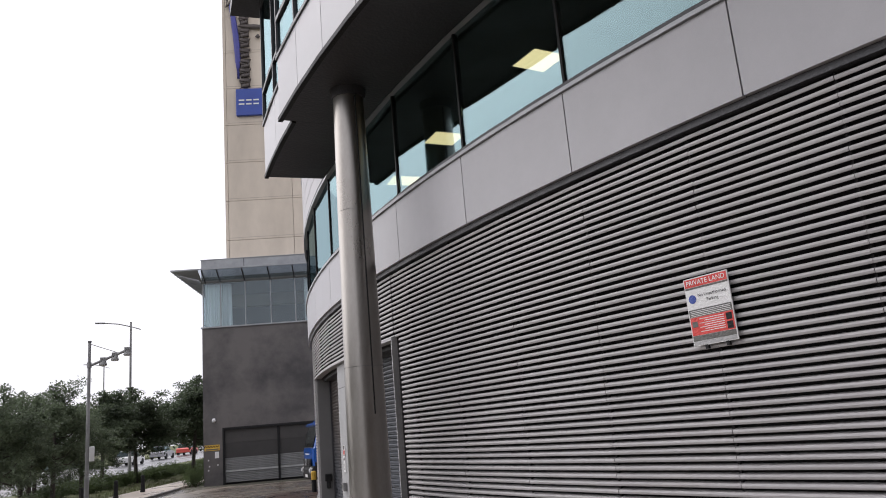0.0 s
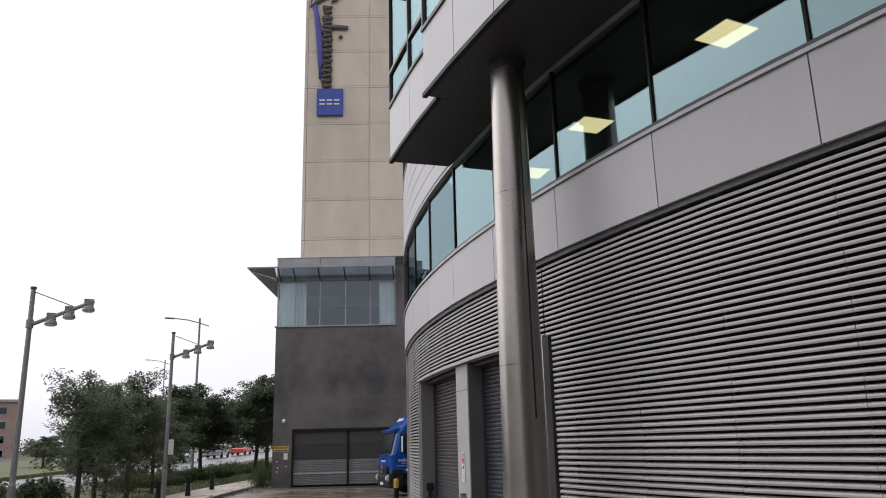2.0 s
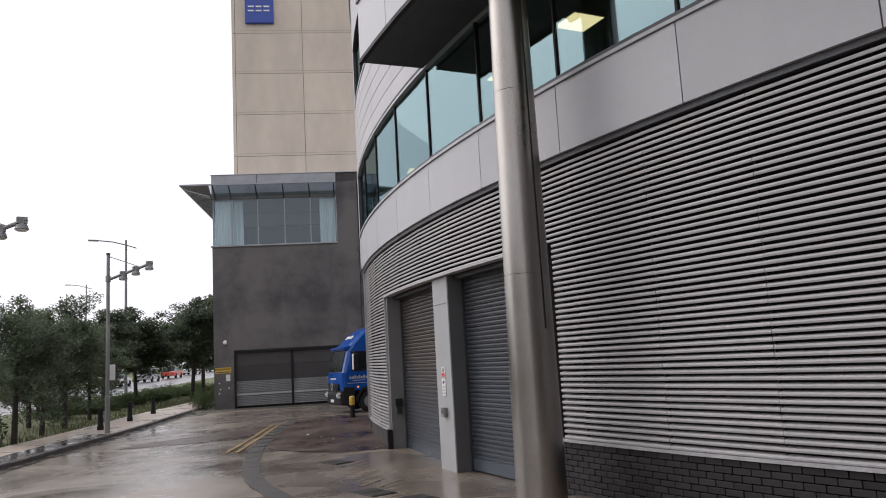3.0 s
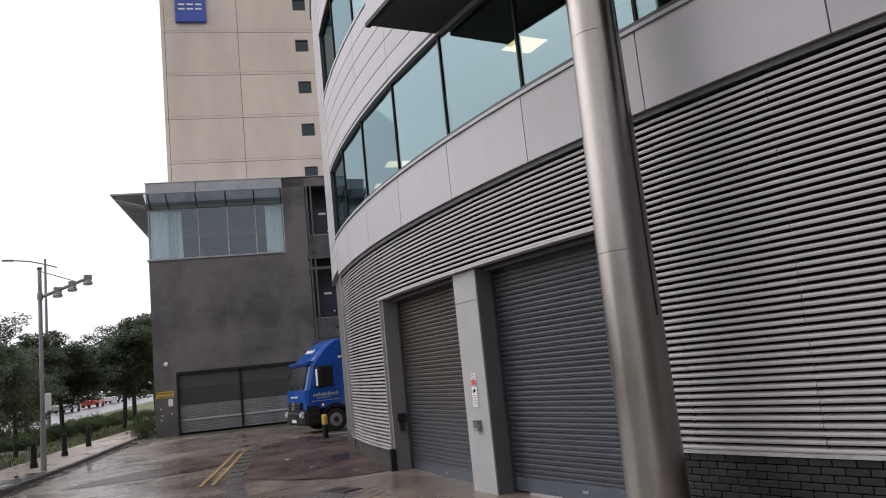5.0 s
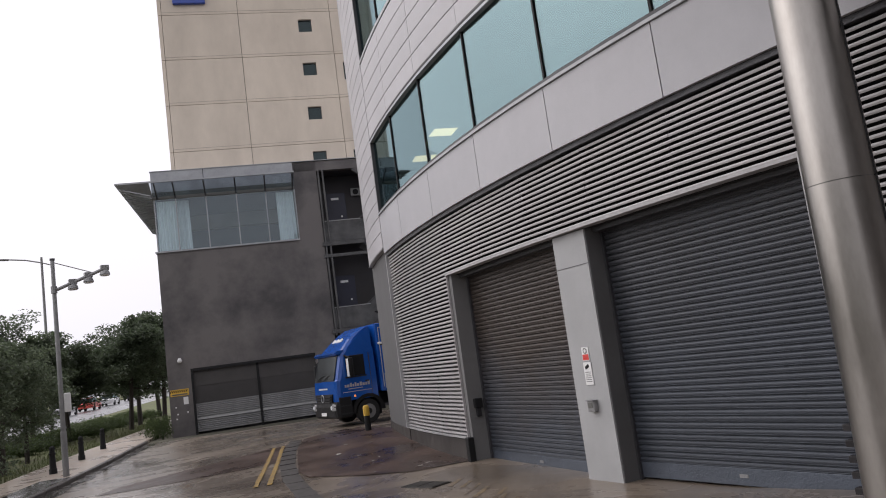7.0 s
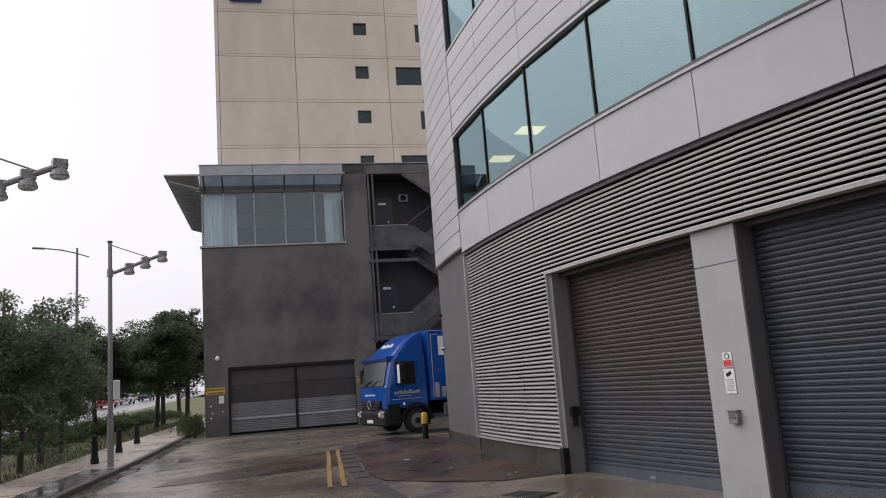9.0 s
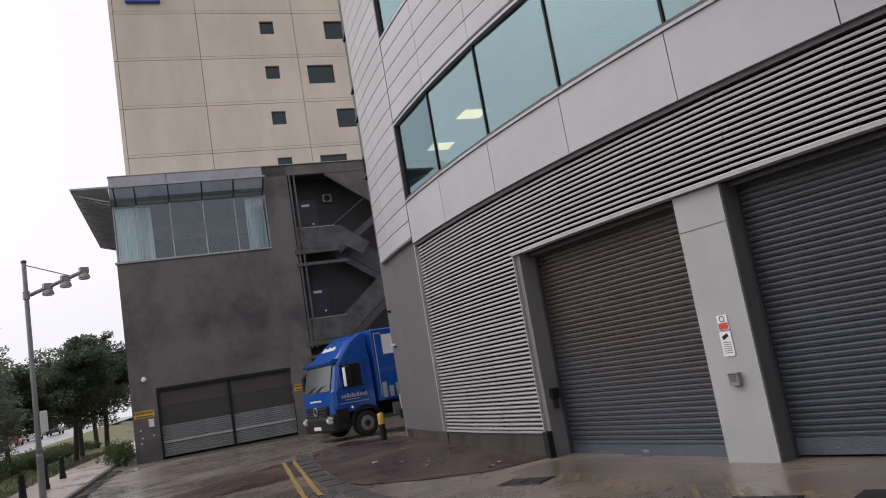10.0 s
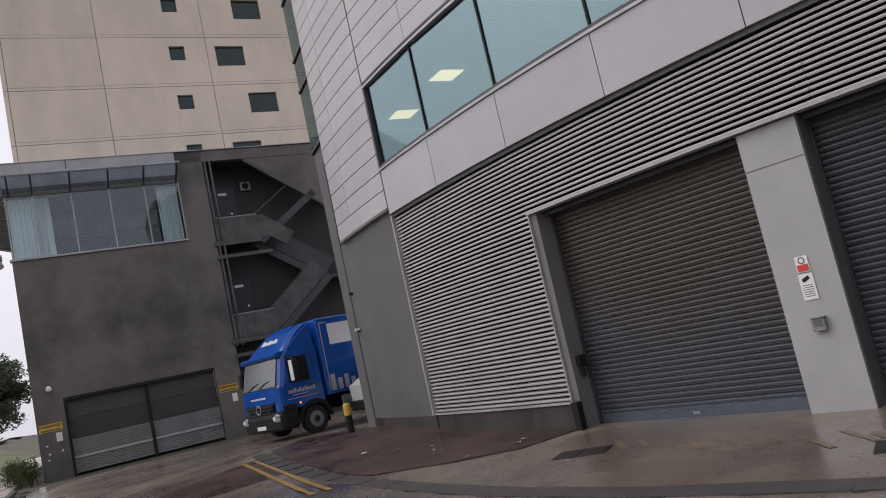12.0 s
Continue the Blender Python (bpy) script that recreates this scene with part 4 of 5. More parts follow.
def sx(px, py):
    return 1.32 + (px - 567) * 0.0357, 23.81 - (py - 213) * 0.0407


def stroke(name, pts, r, material):
    bm = tube(bmesh.new(), [(*[sx(*p)[0:1][0] for p in [q]], -0.15, sx(*q)[1]) for q in pts], r, 8)
    for v in bm.verts:
        v.co.y = -0.15 + (v.co.y + 0.15) * 0.5
    tp(name, bm, material, script, "", True)


stroke("stroke", [(546, 34), (560, 36), (580, 41), (598, 47)], [0.1, 0.2, 0.16, 0.1], M_SCRIPT)
stroke("stroke", [(601, 26), (607, 36), (606, 48), (598, 58), (590, 62)], [0.12, 0.17, 0.17, 0.12, 0.08], M_SCRIPT)
stroke("stroke", [(596, 47), (578, 54), (562, 62), (553, 69), (555, 58)], [0.1, 0.14, 0.17, 0.12, 0.07], M_SCRIPT)
for y in (76, 95, 117, 134, 152, 170, 186, 203):
    wx = 8 if y < 100 else 9
    stroke("letter", [(583 - wx, y - 6), (583 + wx, y - 4), (583 + wx - 2, y + 4), (583 - wx + 4, y + 5), (583 - wx, y - 2), (583 + 2, y + 1)], [0.12, 0.17, 0.17, 0.15, 0.13, 0.08], M_SCRIPT)
stroke("letter_stem", [(574, 104), (600, 106), (621, 108)], [0.1, 0.17, 0.14], M_SCRIPT)
stroke("dot", [(606, 122), (610, 126)], [0.15, 0.1], M_SCRIPT)
stroke("swash", [(561, 66), (565, 90), (570, 130), (572, 165), (572, 195)], [0.13, 0.17, 0.2, 0.18, 0.09], M_SWASH)
square = thing("blue_square_sign", TW @ Matrix.Translation((2.14, 0, 22.9)), "square blue sign with pale bars high on the tower", "sign")
tp("board", boxed(1.32, 2.96, -0.22, -0.02, 22.02, 23.81, 0.02), M_SIGNBLUE, square)
for a in (1.5, 1.95, 2.4):
    for z in (22.72, 22.98):
        tp("bar", boxed(a, a + 0.34, -0.245, -0.221, z, z + 0.09), M_WHITE, square)


# ---- yard surfaces ----
def poly_sheet(name, pts, lift, material, label, category, step=0.5):
    """A flat outline laid over the land, cut into a fine mesh."""
    bm = bmesh.new()
    vs = [bm.verts.new((x, y, 0)) for x, y in pts]
    f = bm.faces.new(vs)
    xs, ys = [p[0] for p in pts], [p[1] for p in pts]
    for axis, lo, hi in ((0, min(xs), max(xs)), (1, min(ys), max(ys))):
        for c in np.arange(lo + step, hi, step):
            no = (1, 0, 0) if axis == 0 else (0, 1, 0)
            co = (c, 0, 0) if axis == 0 else (0, c, 0)
            bmesh.ops.bisect_plane(bm, geom=list(bm.verts) + list(bm.edges) + list(bm.faces), plane_co=co, plane_no=no)
    for v in bm.verts:
        v.co.z = ground_z(v.co.x, v.co.y) + lift
    for f in bm.faces:
        if f.normal.z < 0:
            f.normal_flip()
    return tagged(part(name, bm, material, None, label), label, category, "", "structure")


edge = [face_at(s, 0.2) for s in np.arange(10.8, 18.8, 1.0)]
apron_line = [(9.3, 28.4), (7.95, 26.2), (6.85, 24.1), (6.1, 22.6), (5.85, 21.7)]
poly_sheet("apron", [(5.85, 21.7), (6.2, 20.5), (6.75, 19.5), *edge, (11.2, 27.4), (11.1, 29.2), (10.2, 28.9), *apron_line[:-1]], 0.012, M_APRON, "wet brown block-paved apron beside the building", "paving")
poly_sheet("crossing", [(3.1, 26.2), (4.2, 25.75), (5.2, 25.35), (6.2, 24.95), (6.85, 24.75), (7.6, 26.1), (8.55, 27.85), (7.9, 28.0), (6.6, 27.75), (4.7, 27.4), (3.7, 26.9)], 0.008, M_APRON, "wet brown block-paved band across the yard", "paving")

# sett edging that sweeps round the apron
edge_pts = [Vector(p) for p in ((9.15, 28.6), (7.75, 26.25), (6.6, 24.1), (5.85, 22.5), (5.4, 21.4), (4.75, 19.7), (4.2, 18.0), (3.85, 16.4), (3.65, 14.5), (3.6, 12.0), (3.75, 9.0))]
band = thing("sett_edging", (*edge_pts[4], ground_z(*edge_pts[4])), "curved edging of flush dark grey granite lengths in the yard", "edging", "", "structure")
sett = mesh("sett", boxed(-0.5, 0.5, -0.17, 0.17, -0.05, 0.002), M_SETT)
for a, b in zip(edge_pts, edge_pts[1:]):
    n = max(1, round((b - a).length / 0.875))
    for i in range(n):
        p = a.lerp(b, (i + 0.5) / n)
        put("sett", sett, pose(p.x, p.y, ground_z(p.x, p.y) + 0.012 + random.uniform(-0.001, 0.001), 0, 0, math.degrees(math.atan2(b.y - a.y, b.x - a.x))) @ Matrix.Diagonal(((b - a).length / n + 0.003, 1, 1, 1)), band)


def painted_line(name, pts, w, material, label, lift=0.016):
    bm = bmesh.new()
    pts = [Vector(p) for p in pts]
    rows = []
    for a, b in zip(pts, pts[1:]):
        n = max(2, int((b - a).length / 0.25))
        d = (b - a).normalized()
        side = Vector((-d.y, d.x)) * w / 2
        for i in range(n + 1):
            p = a.lerp(b, i / n)
            j1, j2 = (1 + random.uniform(-0.25, 0.1)), (1 + random.uniform(-0.25, 0.1))
            l_, r_ = p + side * j1, p - side * j2
            rows.append([bm.verts.new((q.x, q.y, ground_z(q.x, q.y) + lift)) for q in (l_, r_)])
    for r0, r1 in zip(rows, rows[1:]):
        bm.faces.new((r0[0], r1[0], r1[1], r0[1]))
    return tagged(part(name, bm, material, None, label), label, "road marking", "", "structure")


painted_line("edging_bed", edge_pts, 0.36, M_SETT, "dark bedding under the curved edging", 0.006)
worn_yellow = surf("worn_yellow_line", (0.29, 0.185, 0.045), 0.55, 0, 0.3, 14, 5.0, 0.003, tint=(0.13, 0.09, 0.05))
for off in (0.0, 0.24):
    painted_line("double_yellow_line", [(4.87 + off, 22.0 - off * 0.45), (8.1 + off, 27.85 - off * 0.2)], 0.10, worn_yellow, "worn double yellow line on wet concrete")
faded = surf("faded_hatching", (0.215, 0.155, 0.08), 0.4, 0, 0.3, 14, 7.0, 0.002, tint=(0.15, 0.12, 0.095), span=(0.42, 0.66))
for i in range(17):
    a = 9.3 - i * 0.36
    b = 0.75 + 0.45 * (9.3 - a) / 6 + random.uniform(-0.1, 0.1)
    x, y = face_at(a, -b)
    ln = random.uniform(0.35, 0.95)
    painted_line("faded_hatching", [(x, y), (x - ln * 0.75, y - ln * 0.5)], random.uniform(0.04, 0.1), faded, "faded yellow hatch mark on wet concrete", 0.006)


def manhole(x, y, w, l, turn):
    m = pose(x, y, ground_z(x, y) + 0.012, 0, 0, turn)
    h = thing("manhole_cover", m, "rectangular dark iron manhole cover in wet concrete", "manhole cover", "manhole covers")
    part("frame", boxed(-w / 2, w / 2, -l / 2, l / 2, -0.05, 0.0, 0.003), M_IRON, h, "", m)
    for i in (0, 1):
        x0 = -w / 2 + 0.03 + i * (w / 2 - 0.02)
        part("lid", boxed(x0, x0 + w / 2 - 0.05, -l / 2 + 0.03, l / 2 - 0.03, 0.0, 0.006, 0.002), M_IRON, h, "", m)
manhole(6.0, 18.1, 0.7, 0.45, 100)
manhole(4.9, 14.2, 0.7, 0.45, 95)
manhole(5.05, 13.0, 0.75, 0.5, 92)
litter = surf("pale_litter", (0.5, 0.48, 0.45), 0.8)
for i in range(9):
    x, y = face_at(random.uniform(11.2, 17), 0)
    x, y = x - random.uniform(0.3, 2.6), y + random.uniform(-0.5, 0.8)
    r = random.uniform(0.03, 0.09)
    bm = bmesh.new()
    vs = [bm.verts.new((r * random.uniform(0.6, 1.6) * math.cos(k * 1.26), r * random.uniform(0.5, 1.0) * math.sin(k * 1.26), random.uniform(0.0, 0.02))) for k in range(5)]
    bm.faces.new(vs)
    bmesh.ops.solidify(bm, geom=bm.faces[:], thickness=0.002)
    tagged(part("litter", bm, litter, None, "", pose(x, y, ground_z(x, y) + 0.02)), "scrap of sodden pale litter on block paving", "litter", "litter scraps")

# kerb stones
kerb = thing("kerb", (*xy_of(0, 0.05), ground_z(*xy_of(0, 0.05))), "wet dark concrete kerb along the pavement", "kerb", "", "structure")
stone = mesh("kerb_stone", boxed(-0.452, 0.452, -0.075, 0.075, -0.2, 0.105, 0.018), M_KERB)
for i in range(66):
    u = -42 + i * 0.915
    x, y = xy_of(u, 0.06 + random.uniform(-0.01, 0.01))
    put("kerb_stone", stone, pose(x, y, ground_z(x, y) + random.uniform(-0.012, 0.006), 0, 0, math.degrees(math.atan2(KERB_DIR.y, KERB_DIR.x)) + random.uniform(-0.6, 0.6)), kerb)

# ---- signs and boxes on the office face ----
def text(body, size, m, material, parent, align="CENTER"):
    c = bpy.data.curves.new("lettering", "FONT")
    c.body, c.size, c.align_x, c.align_y, c.extrude = body, size, align, "CENTER", 0.0006
    c.materials.append(material)
    return put("lettering", c, m, parent)


SG = face_pose(-3.43, 0.055, 2.875) @ Matrix.Rotation(radians(-1.0), 4, "Y")
board = thing("parking_sign", SG, "red and white private land parking notice on the louvres", "sign")
part("board", boxed(-0.235, 0.235, 0.0, 0.012, -0.31, 0.31, 0.002), M_WHITE, board, "", SG)
def slab(x0, x1, z0, z1, material, lift=0.002):
    part("print", boxed(x0, x1, -lift, -0.0004, z0, z1), material, board, "", SG)
slab(-0.225, 0.225, 0.225, 0.3, M_RED)
slab(-0.225, 0.225, 0.205, 0.222, M_SIGNGREY)
slab(-0.225, 0.225, -0.05, 0.02, M_SIGNGREY)
slab(-0.225, 0.225, -0.215, -0.052, M_RED)
slab(-0.225, 0.225, -0.265, -0.218, M_SIGNGREY)
slab(-0.225, 0.225, -0.302, -0.268, M_LIGHT_TRIM)
for k in range(4):
    slab(-0.21, 0.21, 0.002 - k * 0.015, 0.007 - k * 0.015, M_WHITE, 0.003)
for k in range(7):
    slab(-0.13 + 0.05 * (k % 2), 0.13, -0.075 - k * 0.019, -0.069 - k * 0.019, M_WHITE, 0.003)
slab(0.15, 0.21, -0.125, -0.065, M_BLACK, 0.003)
slab(0.15, 0.21, -0.205, -0.14, M_BLACK, 0.003)
slab(-0.21, -0.15, -0.14, -0.09, M_SIGNGREY, 0.003)
bm = tube(bmesh.new(), [(-0.165, -0.0004, 0.115), (-0.165, -0.003, 0.115)], 0.04, 20)
part("roundel", bm, M_SIGNBLUE, board, "", SG)
text("PRIVATE LAND", 0.062, SG @ pose(0, -0.0035, 0.262, 90), M_WHITE, board)
text("No Unauthorised", 0.042, SG @ pose(0.045, -0.0015, 0.14, 90), M_BLACK, board)
text("Parking", 0.042, SG @ pose(0.045, -0.0015, 0.09, 90), M_BLACK, board)
for x in (-0.1, 0.12):
    part("clip", boxed(x - 0.015, x + 0.015, 0.0, 0.03, -0.345, -0.305), M_BLACK, board, "", SG)

NT = face_pose(6.77, 0.155, 0)
notice = thing("door_notice", NT, "small red and white prohibition notice on the pale pillar", "notice")
part("board", boxed(-0.075, 0.075, -0.006, 0.003, 1.66, 1.85, 0.001), M_WHITE, notice, "", NT)
part("print", boxed(-0.065, 0.065, -0.009, -0.0065, 1.67, 1.75), M_RED, notice, "", NT)
ring = bmesh.new()
tube(ring, [(0.035 * math.cos(a), -0.008, 1.80 + 0.035 * math.sin(a)) for a in np.linspace(0, 6.3, 18)], 0.006, 6)
part("ring", ring, M_SIGNGREY, notice, "", NT)
cctv = thing("camera_notice", NT, "white notice with a black camera symbol on the pale pillar", "notice")
part("board", boxed(-0.085, 0.085, -0.006, 0.003, 1.33, 1.64, 0.001), M_WHITE, cctv, "", NT)
part("symbol", boxed(-0.05, 0.04, -0.009, -0.0065, -0.022, 0.022, 0, Matrix.Translation((0, 0, 1.58)) @ Matrix.Rotation(radians(-25), 4, "Y")), M_BLACK, cctv, "", NT)
for k in range(6):
    part("print", boxed(-0.06, 0.06, -0.008, -0.0065, 1.50 - k * 0.026, 1.508 - k * 0.026), M_SIGNGREY, cctv, "", NT)
SB = face_pose(6.75, 0.155, 1.04)
switch = thing("switch_box", SB, "grey metal key switch box on the pale pillar", "switch box")
part("case", boxed(-0.075, 0.075, -0.07, 0.003, -0.075, 0.075, 0.008), M_GALV, switch, "", SB)
part("face", boxed(-0.05, 0.05, -0.077, -0.0705, -0.02, 0.05, 0.002), M_SIGNGREY, switch, "", SB)
part("lip", boxed(-0.08, 0.08, -0.09, -0.0, 0.076, 0.086), M_GALV, switch, "", SB)
KX = face_pose(10.695, 0.30, 0.98) @ Matrix.Rotation(radians(90), 4, "Z")
key = thing("control_box", KX, "black door control box on the grey jamb", "control box")
part("case", boxed(-0.08, 0.08, -0.075, 0.0, 0.0, 0.17, 0.01), M_BLACK, key, "", KX)
part("switch", boxed(-0.045, 0.045, -0.06, 0.0, -0.16, -0.002, 0.008), M_PLASTIC, key, "", KX)
for z, size in ((2.6, 0.06), (3.5, 0.045)):
    WL = face_pose(S_END + 0.2, 0.08, z)
    wl_ = thing("wall_lamp", WL, "small pale bulkhead lamp near the wall corner", "wall lamp", "corner wall lamps")
    part("body", boxed(-size, size, -size * 1.6, 0.02, -size * 0.5, size * 0.5, size * 0.2), M_WHITE if size > 0.05 else M_BLACK, wl_, "", WL)
    part("bracket", boxed(-size * 0.4, size * 0.4, -size * 0.6, 0.02, -size * 1.1, -size * 0.51), M_BLACK, wl_, "", WL)

# ---- bollards and lamps along the yard ----
bx, by = 10.42, 26.67
bz = ground_z(bx, by)
yb = thing("yellow_bollard", (bx, by, bz), "yellow-topped black steel bollard on block paving", "bollard")
part("post", tube(bmesh.new(), [(bx, by, bz - 0.1), (bx, by, bz + 0.42)], 0.085, 20), M_BLACK, yb, "", smooth=False)
part("sleeve", tube(bmesh.new(), [(bx, by, bz + 0.421), (bx, by, bz + 0.66), (bx, by, bz + 0.70), (bx, by, bz + 0.715)], [0.088, 0.088, 0.075, 0.03], 20), M_YELLOW, yb, "yellow sleeve")


def bollard(x, y):
    z = ground_z(x, y) + 0.10
    b = thing("bollard", (x, y, z), "black cast-iron bollard on the buff pavement", "bollard", "pavement bollards")
    prof = [(0.0, 0.115), (0.13, 0.115), (0.16, 0.098), (0.54, 0.08), (0.55, 0.098), (0.6, 0.098), (0.61, 0.078), (0.7, 0.07)]
    part("shaft", tube(bmesh.new(), [(x, y, z + h) for h, r in prof], [r for h, r in prof], 16), M_BLACK, b)
    part("cap", tube(bmesh.new(), [(x, y, z + 0.701), (x, y, z + 0.75), (x, y, z + 0.79), (x, y, z + 0.8)], [0.085, 0.08, 0.05, 0.01], 16), M_BLACK, b)
for x, y in ((3.75, 33.6), (5.35, 37.1), (7.0, 40.8)):
    bollard(x, y)


def flood_lamp(x, y, top, with_box):
    z = ground_z(x, y) + 0.1
    p = thing("floodlight_post", (x, y, z), "galvanised post with a stayed arm of three hanging floodlights", "street lamp", "floodlight posts")
    part("pole", tube(bmesh.new(), [(x, y, z - 0.1), (x, y, z + 1.2), (x, y, z + 1.25), (x, y, top)], [0.085, 0.085, 0.068, 0.055], 14), M_GALV, p)
    part("cap", tube(bmesh.new(), [(x, y, top + 0.001), (x, y, top + 0.06)], 0.07, 12), M_TRIM, p)
    part("clamp", tube(bmesh.new(), [(x, y, top - 0.95), (x, y, top - 0.75)], 0.085, 12), M_GALV, p)
    d = Vector((0.893, -0.45, 0)).normalized()
    root, tip = Vector((x, y, top - 0.85)) + d * 0.08, Vector((x, y, top - 0.34)) + d * 1.5
    part("arm", tube(bmesh.new(), [root, tip], 0.05, 8), M_GALV, p)
    part("stay", tube(bmesh.new(), [(x, y, top - 0.05), root.lerp(tip, 0.72)], 0.015, 6), M_GALV, p)
    for t in (0.3, 0.6, 0.92):
        c = root.lerp(tip, t)
        f = part("floodlight", tube(bmesh.new(), [c + Vector((0, 0, -0.05)), c + Vector((0, 0, -0.09)), c + Vector((0, 0, -0.17)), c + Vector((0, 0, -0.19))], [0.08, 0.12, 0.145, 0.14], 14), M_GALV, p, "grey bell-shaped floodlight")
        part("bracket", boxed(-0.11, 0.11, -0.07, 0.07, -0.06, 0.1, 0.01, Matrix.Translation(c)), M_GALV, f)
        part("lens", tube(bmesh.new(), [c + Vector((0, 0, -0.191)), c + Vector((0, 0, -0.215))], [0.138, 0.11], 14), M_WHITE, f)
    if with_box:
        q = Vector((x, y, 0)) + d * 0.16
        part("sign_back", boxed(-0.09, 0.09, -0.03, 0.03, z + 1.75, z + 2.28, 0.02, Matrix.Translation(q)), M_WHITE, p, "pale metal cabinet on the post")
        part("band", tube(bmesh.new(), [(x, y, z + 1.3), (x, y, z + 1.36)], 0.085, 12), M_GALV, p)
flood_lamp(-0.72, 22.9, 5.9, False)
flood_lamp(3.71, 31.78, 6.2, True)


def street_lamp(x, y, h, group="tall street lamps"):
    z = ground_z(x, y)
    p = thing("street_lamp", (x, y, z), "tall grey twin-armed street lamp beside the road", "street lamp", group)
    part("pole", tube(bmesh.new(), [(x, y, z - 0.2), (x, y, z + 2), (x, y, h)], [0.14, 0.1, 0.07], 10), M_GALV, p)
    d = Vector((0.9, -0.43, 0))
    part("arm", tube(bmesh.new(), [(x, y, h - 0.35), Vector((x, y, h - 0.1)) - d * 0.9, Vector((x, y, h + 0.05)) - d * 2.0], 0.045, 6), M_GALV, p)
    part("short_arm", tube(bmesh.new(), [(x, y, h - 0.35), Vector((x, y, h - 0.6)) + d * 0.7], 0.04, 6), M_GALV, p)
    part("head", boxed(-0.35, 0.35, -0.12, 0.12, -0.05, 0.05, 0.02, Matrix.Translation(Vector((x, y, h + 0.05)) - d * 2.2)), M_GALV, p)
street_lamp(9.05, 60.0, 11.4)
street_lamp(12.5, 108.0, 13.5)

# ---- blue lorry backing out beside the annex ----
TR = pose(12.2, 32.05, 0.085, 0, 0, 170)
lorry = thing("lorry", TR, "blue rigid delivery lorry with roof fairing and white lettering", "lorry")


def lp(name, bm, material, parent=lorry, label="", smooth=False):
    return part(name, bm, material, parent, label, TR, smooth)


def side_solid(prof, y0, y1, taper=0.0):
    """A (x, z) outline across the width; taper narrows the upper points."""
    bm = bmesh.new()
    zt = max(z for x, z in prof)
    zb = min(z for x, z in prof)
    def w(y, z):
        k = (z - zb) / (zt - zb)
        return y * (1 - taper * k)
    a = [bm.verts.new((x, w(y0, z), z)) for x, z in prof]
    b = [bm.verts.new((x, w(y1, z), z)) for x, z in prof]
    n = len(prof)
    for k in range(n):
        bm.faces.new((a[k], a[(k + 1) % n], b[(k + 1) % n], b[k]))
    bm.faces.new(a[::-1]), bm.faces.new(b)
    bmesh.ops.bevel(bm, geom=[e for e in bm.edges if abs(e.verts[0].co.y - e.verts[1].co.y) < 0.3], offset=0.03, segments=2, affect="EDGES")
    return bm


HW = 1.18


def cab_plan(rows):
    """A shell of level outlines with rounded front corners; each row: height, front edge, back edge, half width."""
    bm = bmesh.new()
    rings = []
    for z, front, back, half in rows:
        r = 0.16
        pts = [(back, -half), (front - r, -half), (front - 0.05, -half + 0.05), (front, -half + r), (front + 0.02, 0.0), (front, half - r), (front - 0.05, half - 0.05), (front - r, half), (back, half)]
        rings.append([bm.verts.new((x, y, z)) for x, y in pts])
    n = len(rings[0])
    for a, b in zip(rings, rings[1:]):
        for k in range(n):
            bm.faces.new((a[k], a[(k + 1) % n], b[(k + 1) % n], b[k]))
    bm.faces.new(rings[0][::-1]), bm.faces.new(rings[-1])
    return bm


lp("cab", cab_plan([(0.86, 0.0, -1.5, HW), (1.1, 0.03, -1.5, HW), (1.55, 0.01, -1.5, HW), (1.6, -0.04, -1.5, HW), (2.44, -0.26, -1.5, HW * 0.97), (2.58, -0.4, -1.5, HW * 0.95)]), M_BLUE, lorry, "blue cab shell with rounded corners")
lp("fairing", cab_plan([(2.56, -0.34, -1.47, HW * 0.94), (2.72, -0.5, -1.47, HW * 0.9), (2.95, -0.74, -1.47, HW * 0.8), (3.15, -1.0, -1.47, HW * 0.76), (3.30, -1.28, -1.47, HW * 0.76)]), M_BLUE, lorry, "blue roof fairing")
for s_ in (-1, 1):
    bm = bmesh.new()
    quad = [(-1.47, s_ * HW * 0.95, 2.56), (-0.52, s_ * HW * 0.93, 2.58), (-1.1, s_ * HW * 0.9, 3.05), (-1.47, s_ * HW * 0.93, 3.3)]
    inner = [(x, y - s_ * 0.05, z) for x, y, z in quad]
    a, b = [bm.verts.new(p) for p in quad], [bm.verts.new(p) for p in inner]
    bm.faces.new(a), bm.faces.new(b[::-1])
    for k in range(4):
        bm.faces.new((a[k], b[k], b[(k + 1) % 4], a[(k + 1) % 4]))
    lp("side_deflector", bm, M_BLUE, lorry, "blue side wing of the fairing")
lp("visor", extrude_profile(bmesh.new(), [(2.42, -0.16), (2.5, -0.1), (2.57, -0.2), (2.58, -0.42), (2.46, -0.34)], -HW * 0.93, HW * 0.93, Matrix(((0, 0, 1, 0), (1, 0, 0, 0), (0, 1, 0, 0), (0, 0, 0, 1)))), M_BLUE, lorry, "blue sun visor over the windscreen")


